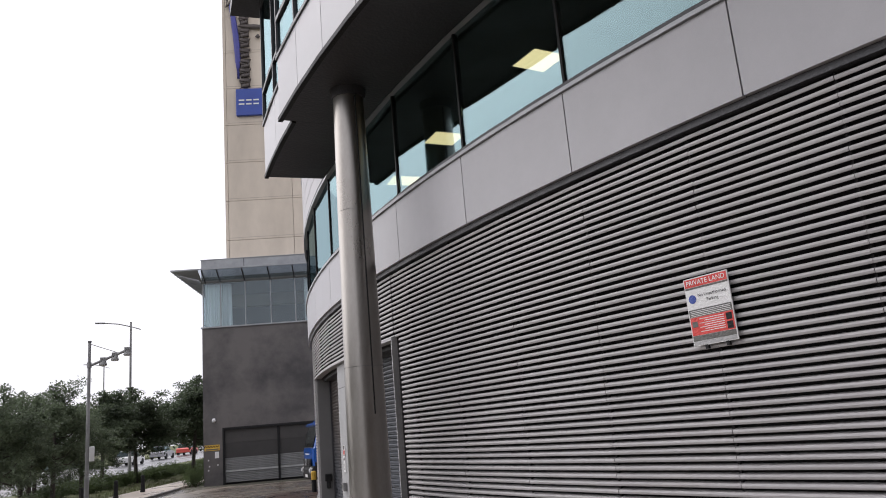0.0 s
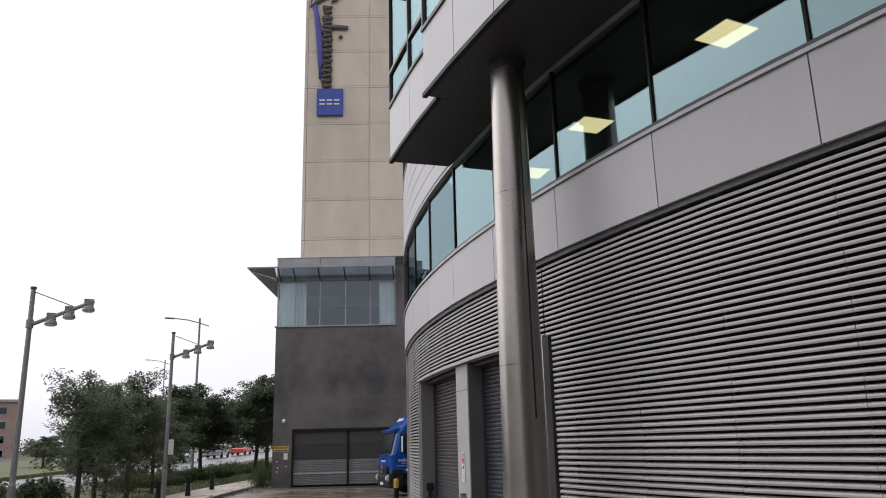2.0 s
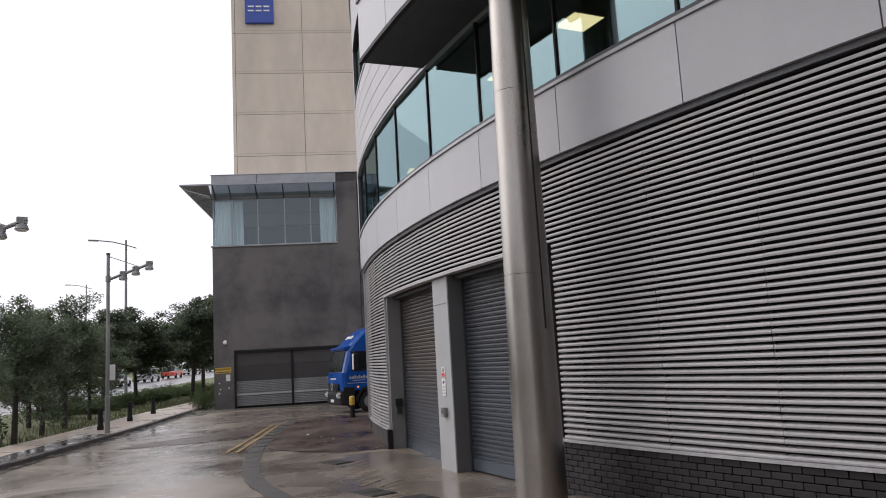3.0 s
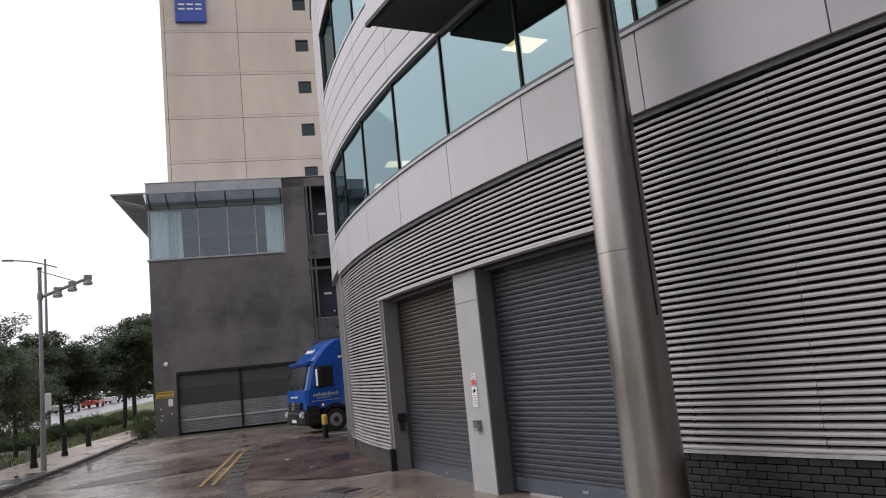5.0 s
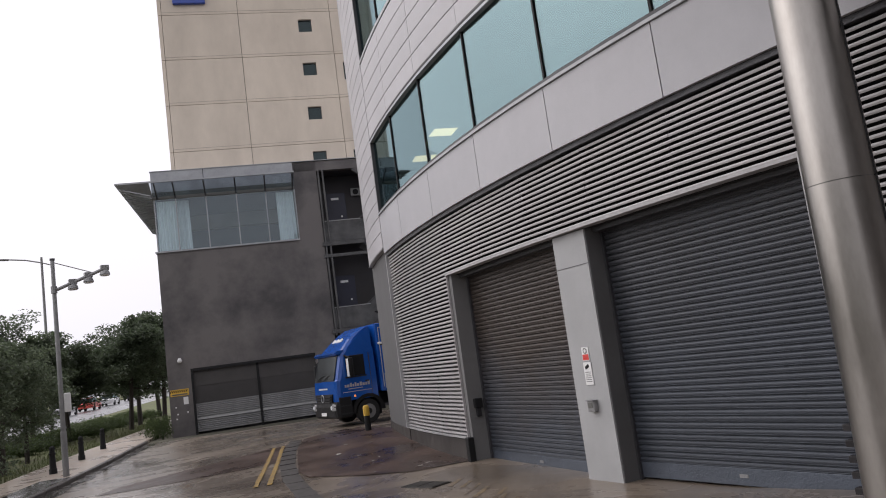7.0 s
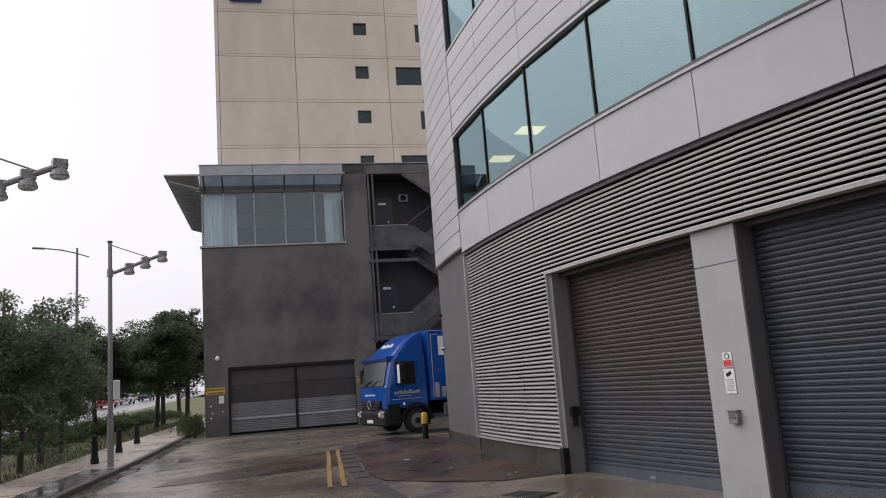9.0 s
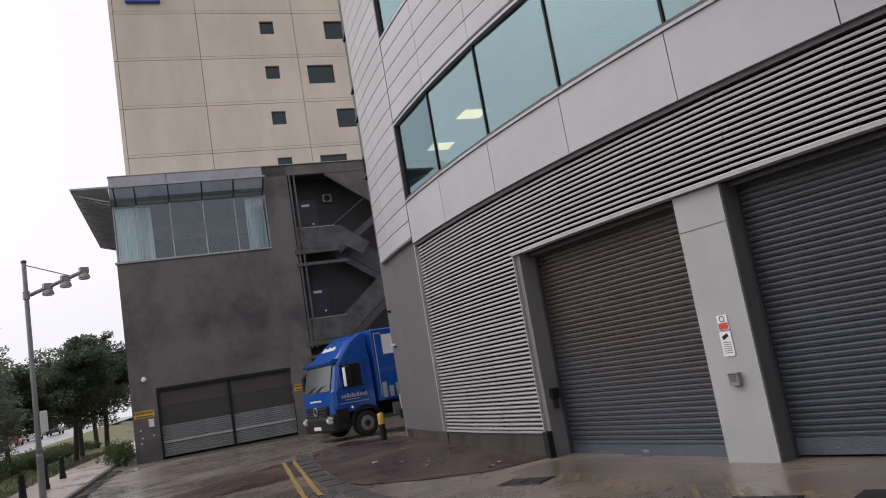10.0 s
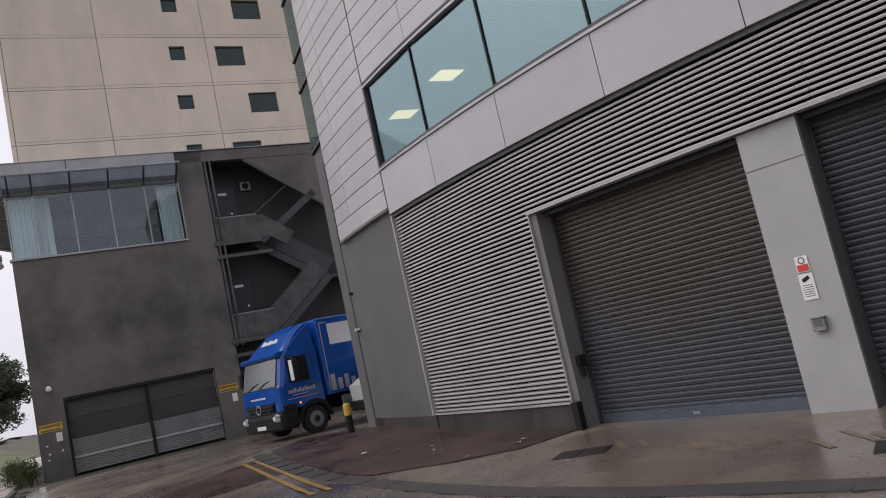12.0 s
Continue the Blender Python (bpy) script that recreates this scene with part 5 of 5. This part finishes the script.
def raked(x0, z0, x1, z1, half0, half1, lift, t=0.012):
    """A raked sheet across the front, between a lower and an upper edge."""
    bm = bmesh.new()
    lo = [(x0 + lift, -half0, z0), (x0 + lift + 0.002, 0, z0), (x0 + lift, half0, z0)]
    up_ = [(x1 + lift, -half1, z1), (x1 + lift + 0.002, 0, z1), (x1 + lift, half1, z1)]
    f = [[bm.verts.new(p) for p in row] for row in (lo, up_)]
    g = [[bm.verts.new((x - t, y, z)) for x, y, z in row] for row in (lo, up_)]
    for k in (0, 1):
        bm.faces.new((f[0][k], f[0][k + 1], f[1][k + 1], f[1][k]))
        bm.faces.new((g[0][k + 1], g[0][k], g[1][k], g[1][k + 1]))
        bm.faces.new((f[0][k], g[0][k], g[0][k + 1], f[0][k + 1]))
        bm.faces.new((f[1][k + 1], g[1][k + 1], g[1][k], f[1][k]))
    bm.faces.new((f[0][0], f[1][0], g[1][0], g[0][0]))
    bm.faces.new((f[0][2], g[0][2], g[1][2], f[1][2]))
    return bm


screen = lp("windscreen", raked(-0.03, 1.6, -0.25, 2.44, 1.0, 0.97, 0.03), M_CABGLASS, lorry, "raked windscreen reflecting the sky")
lp("screen_seal", raked(-0.025, 1.53, -0.04, 1.6, 1.02, 1.02, 0.035), M_BLACK, screen)
for y in (-0.62, 0.02):
    lp("wiper", tube(bmesh.new(), [(0.035, y, 1.6), (-0.02, y + 0.34, 1.74), (-0.04, y + 0.6, 1.78)], 0.014, 5), M_BLACK, screen)
lp("grille", raked(0.04, 0.78, 0.05, 1.13, 0.72, 0.86, 0.03, 0.08), M_BLACK, lorry, "black slatted grille")
for z, w_ in ((0.83, 0.66), (0.93, 0.72), (1.03, 0.78)):
    lp("grille_bar", boxed(0.06, 0.115, -w_, w_, z, z + 0.045, 0.008), M_PLASTIC, lorry)
lp("emblem", tube(bmesh.new(), [(0.125, 0.13 * math.cos(a), 1.0 + 0.13 * math.sin(a)) for a in np.linspace(0, 6.2832, 20)], 0.018, 6), M_FLASH, lorry, "plain round chrome badge")
lp("bumper", cab_plan([(0.3, 0.0, -0.45, HW * 0.96), (0.36, 0.08, -0.5, HW), (0.7, 0.11, -0.5, HW), (0.85, 0.06, -0.5, HW)]), M_BLACK, lorry, "black plastic bumper")
for y in (-0.92, 0.92):
    h = lp("headlight", cab_plan([(0.57, 0.125, 0.0, 0.2), (0.6, 0.135, 0.0, 0.22), (0.76, 0.12, 0.0, 0.22), (0.8, 0.1, 0.0, 0.18)]), M_GALV, lorry, "clear headlight in a pale housing")
    for v in h.data.vertices:
        v.co.y += y
    lp("lens", tube(bmesh.new(), [(0.14, y - 0.05, 0.68), (0.16, y - 0.05, 0.68)], [0.075, 0.06], 14), M_HEADLAMP, h, "lit headlamp lens")
lp("number_plate", boxed(0.116, 0.128, -0.26, 0.26, 0.4, 0.51), M_WHITE, lorry)
lp("mud_flap", boxed(-1.56, -1.52, 0.75, HW, 0.25, 0.95), M_BLACK, lorry)
lp("side_window", boxed(-1.1, -0.42, HW * 0.975, HW + 0.006, 1.66, 2.36, 0.004), M_CABSIDE, lorry, "dark side window")
lp("window_line", boxed(-1.14, -0.36, HW - 0.02, HW + 0.004, 1.60, 1.655), M_BLACK, lorry)
lp("door_edge", boxed(-1.3, -1.285, HW * 0.98, HW + 0.004, 1.0, 2.4), M_TRIM, lorry)
lp("door_handle", boxed(-1.2, -1.06, HW, HW + 0.025, 1.42, 1.47, 0.006), M_BLACK, lorry)
mir = lp("mirror", boxed(-0.6, -0.42, HW + 0.07, HW + 0.30, 1.62, 2.3, 0.04), M_BLACK, lorry, "tall black door mirror")
lp("mirror_face", boxed(-0.419, -0.405, HW + 0.095, HW + 0.285, 1.66, 2.26, 0.004), M_WHITE, mir, "pale mirror cover")
lp("mirror_arm", tube(bmesh.new(), [(-0.4, HW - 0.03, 2.38), (-0.5, HW + 0.18, 2.31)], 0.025, 6), M_BLACK, mir)
near = lp("kerb_mirror", boxed(-0.3, -0.14, -HW - 0.26, -HW - 0.07, 1.7, 2.2, 0.04), M_BLACK, lorry)
lp("mirror_arm", tube(bmesh.new(), [(-0.3, -HW + 0.02, 2.3), (-0.22, -HW - 0.16, 2.22)], 0.025, 6), M_BLACK, near)
lp("step_panel", boxed(-0.5, -0.04, HW - 0.03, HW + 0.012, 0.34, 1.0, 0.02), M_BLACK, lorry)
for z in (0.42, 0.68):
    lp("step_recess", boxed(-0.46, -0.1, HW + 0.0125, HW + 0.02, z, z + 0.04), M_PLASTIC, lorry)
arch = bmesh.new()
for k in range(10):
    a0, a1 = math.pi * k / 10, math.pi * (k + 1) / 10
    pts = [(-1.1 + r * math.cos(a), 0.41 + r * math.sin(a)) for r, a in ((0.48, a0), (0.48, a1), (0.6, a1), (0.6, a0))]
    f = [arch.verts.new((x, HW - 0.42, z)) for x, z in pts]
    g = [arch.verts.new((x, HW + 0.015, z)) for x, z in pts]
    arch.faces.new(f[::-1]), arch.faces.new(g)
    for q in range(4):
        arch.faces.new((f[q], f[(q + 1) % 4], g[(q + 1) % 4], g[q]))
lp("arch", arch, M_BLACK, lorry, "black curved wheel arch")
lp("under_cab", boxed(-1.5, -0.3, -HW + 0.1, HW - 0.3, 0.5, 0.9), M_BLACK, lorry)
lp("chassis", boxed(-7.6, -0.6, -0.5, 0.5, 0.55, 0.95, 0.02), M_BLACK, lorry)
lp("cargo_box", boxed(-7.8, -1.62, -1.24, 1.24, 1.0, 3.36, 0.03), M_BLUE, lorry, "blue box body")
lp("poster", boxed(-3.2, -2.0, 1.241, 1.246, 2.5, 3.15), M_WHITE, lorry, "white square on the box body")
for k, (x, h) in enumerate(((-1.85, 0.5), (-2.1, 0.35), (-2.35, 0.42), (-2.6, 0.3))):
    lp("graphic", boxed(x - 0.1, x + 0.06, 1.241, 1.246, 1.1, 1.1 + h), M_LIGHT_TRIM, lorry)
lp("side_guard", boxed(-5.2, -2.1, 1.12, 1.2, 0.5, 0.9, 0.02), M_GALV, lorry)
random.seed(41)
x = -0.3
while x > -1.16:
    w_ = random.uniform(0.05, 0.085)
    lp("lettering", boxed(x - w_, x, HW + 0.001, HW + 0.006, 1.30, 1.30 + random.choice((0.09, 0.09, 0.13)), 0.001), M_LIGHT_TRIM, lorry)
    x -= w_ + 0.022
lp("lettering", boxed(-0.95, -0.42, HW + 0.001, HW + 0.006, 1.225, 1.25), M_LIGHT_TRIM, lorry, "pale lettering bar")
lp("stripe", boxed(-1.28, -0.22, HW + 0.001, HW + 0.006, 1.13, 1.15), M_LIGHT_TRIM, lorry, "thin pale stripe")
for k in range(9):
    lp("lettering", boxed(0.035, 0.046, -0.5 + k * 0.1, -0.43 + k * 0.1, 1.29, 1.345), M_WHITE, lorry)
tilt = Matrix.Translation((-0.72, 0, 2.9)) @ Matrix.Rotation(radians(-47), 4, "Y")
for k in range(8):
    lp("lettering", boxed(0.04, 0.055, -0.5 + k * 0.12, -0.41 + k * 0.12, -0.08, 0.06 + 0.05 * (k % 3 == 0), 0, tilt), M_WHITE, lorry)
lp("box_edge", boxed(-1.75, -1.72, 1.241, 1.247, 1.15, 3.22), M_LIGHT_TRIM, lorry)
lp("box_edge", boxed(-2.0, -1.751, 1.241, 1.247, 3.19, 3.22), M_LIGHT_TRIM, lorry)


def wheel(x, y, r=0.41):
    w = lp("wheel", tube(bmesh.new(), [(x, y - 0.14, r), (x, y - 0.12, r), (x, y + 0.12, r), (x, y + 0.14, r)], [r * 0.92, r, r, r * 0.92], 28), M_RUBBER, lorry)
    s = 1 if y > 0 else -1
    lp("rim", tube(bmesh.new(), [(x, y + s * 0.10, r), (x, y + s * 0.15, r)], [r * 0.62, r * 0.58], 24), M_GALV, w, "grey steel rim")
    lp("hub", tube(bmesh.new(), [(x, y + s * 0.151, r), (x, y + s * 0.2, r)], [r * 0.25, r * 0.18], 16), M_PLASTIC, w)
for x in (-1.1, -5.6):
    for y in (-1.02, 1.02):
        wheel(x, y)
lp("side_lamp", boxed(-0.66, -0.6, HW + 0.005, HW + 0.02, 0.95, 1.02), lit("amber_lamp", (1.0, 0.35, 0.08), 0.6), lorry)

# white van beyond the wall corner
VN = pose(13.8, 29.25, 0.2, 0, 0, 165)
van = thing("white_van", VN, "white van parked beside the lorry", "van")
vp = lambda name, bm, material, label="": part(name, bm, material, van, label, VN)
vp("body", side_solid([(0, 0.4), (0.05, 1.0), (-0.5, 1.25), (-1.0, 1.95), (-4.6, 2.0), (-4.7, 0.4)], -0.85, 0.85, 0.06), M_WHITE)
vp("windscreen", side_solid([(-0.5, 1.28), (-0.95, 1.9), (-0.99, 1.9), (-0.54, 1.28)], -0.72, 0.72), M_DARKGLASS)
vp("bumper", boxed(-0.2, 0.1, -0.84, 0.84, 0.25, 0.55, 0.04), M_PLASTIC)
for x in (-0.8, -3.8):
    for y in (-0.78, 0.78):
        vp("tyre", tube(bmesh.new(), [(x, y - 0.1, 0.32), (x, y + 0.1, 0.32)], 0.32, 20), M_RUBBER)


# ---- trees, bushes and hedge ----
def tree_mesh(seed, height, spread_, leaves, leaf, low=0.2):
    """Trunk and limbs, and a crown of single leaves on the twigs."""
    rnd = random.Random(seed)
    wood, crown = bmesh.new(), bmesh.new()
    fork = height * 0.28
    lean = Vector((rnd.uniform(-0.06, 0.06), rnd.uniform(-0.06, 0.06), 0))
    top = Vector((lean.x * height, lean.y * height, height * 0.9))
    tube(wood, [(0, 0, -0.3), Vector((0, 0, fork)) + lean * fork, top], [0.02 * height, 0.015 * height, 0.012], 8)
    tips = []
    for i in range(22):
        t = low + (0.82 - low) * (i + rnd.random()) / 22
        base = Vector((0, 0, 0)).lerp(top, t)
        ang = rnd.uniform(0, 6.283)
        reach = spread_ * (1.1 - 0.75 * t) * rnd.uniform(0.6, 1.15)
        rise = height * rnd.uniform(0.02, 0.13)
        end = base + Vector((math.cos(ang) * reach, math.sin(ang) * reach, rise))
        mid = base.lerp(end, 0.5) + Vector((0, 0, -0.04 * height))
        tube(wood, [base, mid, end], [0.008 * height * (1.2 - t), 0.005 * height * (1.2 - t), 0.004], 5, False)
        for k in range(5):
            c = mid.lerp(end, rnd.uniform(0.1, 1.05)) + Vector([rnd.gauss(0, 0.09 * spread_ + 0.1) for _ in range(3)])
            tips.append((c, rnd.uniform(0.15, 0.32) * spread_))
    for k in range(24):
        t = 0.4 + 0.58 * k / 23
        c = Vector((0, 0, 0)).lerp(top, t) + Vector([rnd.gauss(0, 0.2 * spread_ * (1.2 - t)) for _ in range(2)] + [0])
        tips.append((c, spread_ * rnd.uniform(0.14, 0.3) * (1.1 - 0.35 * t)))
    weights = [r ** 1.4 for c, r in tips]
    for c, r in rnd.choices(tips, weights, k=leaves):
        d = Vector([rnd.gauss(0, 1) for _ in range(3)]).normalized() * r * rnd.random() ** 0.45
        d.z *= 0.55
        p = c + d
        q = Euler((rnd.uniform(-0.9, 0.9), rnd.uniform(-0.9, 0.9), rnd.uniform(0, 6.28))).to_matrix()
        a = leaf * rnd.uniform(0.6, 1.3)
        vs = [crown.verts.new(p + q @ Vector(v)) for v in ((-a, 0, 0), (0, -a * 0.45, a * 0.12), (a, 0, -a * 0.1), (0, a * 0.45, a * 0.12))]
        crown.faces.new(vs)
    tw = bpy.data.meshes.new("trunk")
    wood.to_mesh(tw), wood.free()
    tw.materials.append(M_BARK)
    tc = bpy.data.meshes.new("crown")
    crown.to_mesh(tc), crown.free()
    return tw, tc


KINDS = [tree_mesh(11 + i, 5.0, sp, 15500, 0.056, 0.27) for i, sp in enumerate((1.6, 1.4, 1.8, 1.3))]
BIG = [tree_mesh(31 + i, 5.0, sp, 19000, 0.075, 0.36) for i, sp in enumerate((2.1, 1.8))]
for tw, tc in KINDS:
    tc.materials.append(M_LEAF)
for tw, tc in BIG:
    tc.materials.append(M_LEAF2)


def tree(x, y, top, kind, turn, label, name="tree", group="roadside trees", wide=1.0):
    z = ground_z(x, y) + 0.03
    k = (top - z) / 5.0
    m = pose(x, y, z, 0, 0, turn) @ Matrix.Diagonal((k * wide, k * wide, k, 1))
    t = thing(name, pose(x, y, z, 0, 0, turn), label, "tree", group)
    put("trunk", kind[0], m, t)
    put("crown", kind[1], m, t)


SMALL = "small leafy tree with thin dark trunk in the verge"
for i, (x, y, top) in enumerate(((-5.8, 24.0, 5.2), (-3.3, 27.0, 5.2), (0.9, 30.8, 5.2), (1.9, 34.0, 5.0), (2.9, 36.6, 5.75), (1.8, 38.4, 5.6), (4.3, 40.6, 5.0), (-5.2, 30.5, 5.2), (2.5, 43.5, 5.8), (-8.5, 27.5, 5.0))):
    tree(x, y, top, KINDS[i % 4], i * 77, SMALL, wide=1.0)
for i, (x, y, top) in enumerate(((8.6, 53.6, 6.8), (6.2, 50.0, 6.3), (12.6, 56.5, 7.7), (17.4, 65.0, 9.0), (14.8, 62.0, 8.2), (20, 74, 9.4))):
    tree(x, y, top, BIG[i % 2], i * 53, "broad dark-green roadside tree on the grass verge", wide=1.05)
# the same row goes on along the verge past the start of the walk
# unseen here; added to block low sky from the column and near louvres
for i in range(13):
    x, y = xy_of(-52 + i * 3.4, 7.0 + 2.2 * (i % 2))
    tree(x, y, 6.4 + 0.5 * (i % 3), BIG[i % 2], i * 67, "broad dark-green roadside tree on the grass verge", wide=1.15)
# far trees beyond the road
for i in range(16):
    u, v = 40 + i * 11 + random.uniform(-3, 3), 26 + random.uniform(0, 10)
    x, y = xy_of(u, v)
    tree(x, y, ground_z(x, y) + random.uniform(2.6, 3.8), BIG[i % 2], i * 41, "dark-green tree on the bank beyond the road", group="far bank trees", wide=2.0)


def bush_mesh(seed, n, leaf):
    rnd = random.Random(seed)
    bm = bmesh.new()
    blobs = [(Vector((rnd.uniform(-0.6, 0.6), rnd.uniform(-0.6, 0.6), rnd.uniform(0.2, 0.75))), rnd.uniform(0.25, 0.5)) for _ in range(11)]
    for _ in range(n):
        c, r = rnd.choice(blobs)
        p = c + Vector([rnd.gauss(0, 1) for _ in range(3)]).normalized() * r * rnd.random() ** 0.35
        if p.z < 0:
            p.z = -p.z * 0.5
        q = Euler((rnd.uniform(-1, 1), rnd.uniform(-1, 1), rnd.uniform(0, 6.28))).to_matrix()
        a = leaf * rnd.uniform(0.6, 1.4)
        bm.faces.new([bm.verts.new(p + q @ Vector(w)) for w in ((-a, 0, 0), (0, -a * 0.5, 0.02), (a, 0, 0), (0, a * 0.5, 0.02))])
    for _ in range(14):
        ang = rnd.uniform(0, 6.28)
        e = Vector((math.cos(ang) * 0.6, math.sin(ang) * 0.6, rnd.uniform(0.5, 1.0)))
        tube(bm, [(0, 0, -0.1), e * 0.5 + Vector((0, 0, 0.1)), e], [0.018, 0.012, 0.004], 4, False)
    me = bpy.data.meshes.new("bush")
    bm.to_mesh(me), bm.free()
    return me


BUSH = [bush_mesh(5 + i, 1500, 0.075) for i in range(3)]
for me in BUSH:
    me.materials.append(M_LEAF2)
HEDGE = [bush_mesh(15 + i, 1500, 0.05) for i in range(2)]
for me in HEDGE:
    me.materials.append(M_HEDGE)


def bush(me, x, y, w, h, label, group, name="bush"):
    z = ground_z(x, y) + 0.03
    ob = put(name, me, pose(x, y, z, 0, 0, random.uniform(0, 360)) @ Matrix.Diagonal((w, w, h, 1)))
    tagged(ob, label, name, group)


for i in range(32):
    u, v = -16 + i * 1.12 + random.uniform(-0.4, 0.4), random.choice((3.7, 4.5, 5.4)) + random.uniform(-0.2, 0.3)
    x, y = xy_of(u, v)
    if y > 33.5:
        continue
    bush(BUSH[i % 3], x, y, random.uniform(0.75, 1.05), random.uniform(0.8, 1.35), "dense dark bush under the small trees", "verge bushes")
for i in range(34):
    u, v = 17 + i * 1.05 + random.uniform(-0.2, 0.2), 5.6 + (i % 3) * 0.8 + random.uniform(-0.2, 0.2)
    x, y = xy_of(u, v)
    bush(HEDGE[i % 2], x, y, random.uniform(1.0, 1.3), random.uniform(0.55, 0.85), "low clipped green hedge plant in the verge", "low hedge", "hedge_plant")
for x, y, w, h in ((9.75, 42.1, 0.45, 0.95), (9.95, 43.4, 0.6, 1.0), (10.4, 44.8, 0.7, 1.0)):
    bush(HEDGE[0], x, y, w, h, "green shrub against the corner of the charcoal annex", "corner shrubs", "shrub")

# tussocks along the verge edge
bm = bmesh.new()
for i in range(5200):
    u, v = random.uniform(-14, 40), 2.35 + abs(random.gauss(0, 1.3))
    x, y = xy_of(u, v)
    z = ground_z(x, y) + 0.04
    a, h, w = random.uniform(0, 6.28), random.uniform(0.06, 0.22), random.uniform(0.008, 0.02)
    d = Vector((math.cos(a), math.sin(a), 0))
    bm.faces.new([bm.verts.new(p) for p in (Vector((x, y, z)) - d * w, Vector((x, y, z)) + d * w, Vector((x + random.uniform(-0.06, 0.06), y + random.uniform(-0.06, 0.06), z + h)))])
tagged(part("grass", bm, M_GRASS, None), "rough grass blades along the verge edge", "grass", "", "stuff")

# ---- cars on the road and the flats far off ----
def car(u, v, colour, label):
    x, y = xy_of(u, v)
    m = pose(x, y, ground_z(x, y) + 0.07, 0, 0, math.degrees(math.atan2(KERB_DIR.y, KERB_DIR.x)))
    c = thing("car", m, label, "car", "cars on the road")
    paint = surf("car_paint", colour, 0.3, 0.1, 0.04, bump=0)
    bm = bmesh.new()
    extrude_profile(bm, [(-2.1, 0.3), (-2.15, 0.75), (-1.9, 0.88), (0.95, 0.92), (1.95, 0.8), (2.1, 0.5), (2.05, 0.28)], -0.85, 0.85, Matrix.Rotation(radians(-90), 4, "Z"))
    part("body", bm, paint, c, "", m)
    bm = bmesh.new()
    extrude_profile(bm, [(-1.85, 0.881), (-1.45, 1.38), (-0.2, 1.45), (1.0, 0.925)], -0.72, 0.72, Matrix.Rotation(radians(-90), 4, "Z"))
    part("cabin", bm, M_DARKGLASS, c, "dark glazed cabin", m)
    part("cabin_core", boxed(-1.3, 0.1, -0.6, 0.6, 0.9, 1.3), M_BLACK, c, "", m)
    part("roof", boxed(-1.4, -0.15, -0.66, 0.66, 1.43, 1.48, 0.02), paint, c, "", m)
    for a in (-1.3, 1.3):
        for b in (-0.8, 0.8):
            part("wheel", tube(bmesh.new(), [(a, b - 0.1, 0.31), (a, b + 0.1, 0.31)], 0.31, 16), M_RUBBER, c, "", m)
for u, v, colour, label in ((62, 17.5, (0.7, 0.7, 0.7), "white car on the wet road"), (74, 17.8, (0.35, 0.35, 0.37), "silver car on the wet road"), (84, 17.6, (0.6, 0.1, 0.08), "red car on the wet road"),
                            (96, 17.8, (0.65, 0.65, 0.66), "white car further up the road"), (110, 17.6, (0.06, 0.06, 0.07), "dark car further up the road"), (48, 17.7, (0.1, 0.12, 0.16), "dark blue car on the wet road"), (38, 14.0, (0.5, 0.5, 0.5), "grey car on the wet road")):
    car(u, v, colour, label)
FB = pose(-5.3, 160, 0.5, 0, 0, 180)
flats = thing("brick_flats", FB, "low pinkish-brown brick block far beyond the road", "building")
fbm = surf("pink_brick", (0.34, 0.24, 0.21), 0.85, 0, 0.1, 20, 0.5)
part("wall", boxed(0, 60, 0, 10, -3, 10.0), fbm, flats, "", FB)
part("roof", boxed(-0.4, 60.4, -0.4, 10.4, 10.0, 10.4), M_FLASH, flats, "", FB)
for i in range(18):
    for z in (1.0, 3.3, 5.6, 7.9):
        w = part("window", boxed(1.4 + i * 3.2, 2.9 + i * 3.2, 10.0, 10.08, z, z + 1.3), M_LIGHT_TRIM, flats, "", FB)
        part("pane", boxed(1.5 + i * 3.2, 2.8 + i * 3.2, 10.081, 10.1, z + 0.08, z + 1.22), M_DARKGLASS, w, "", FB)
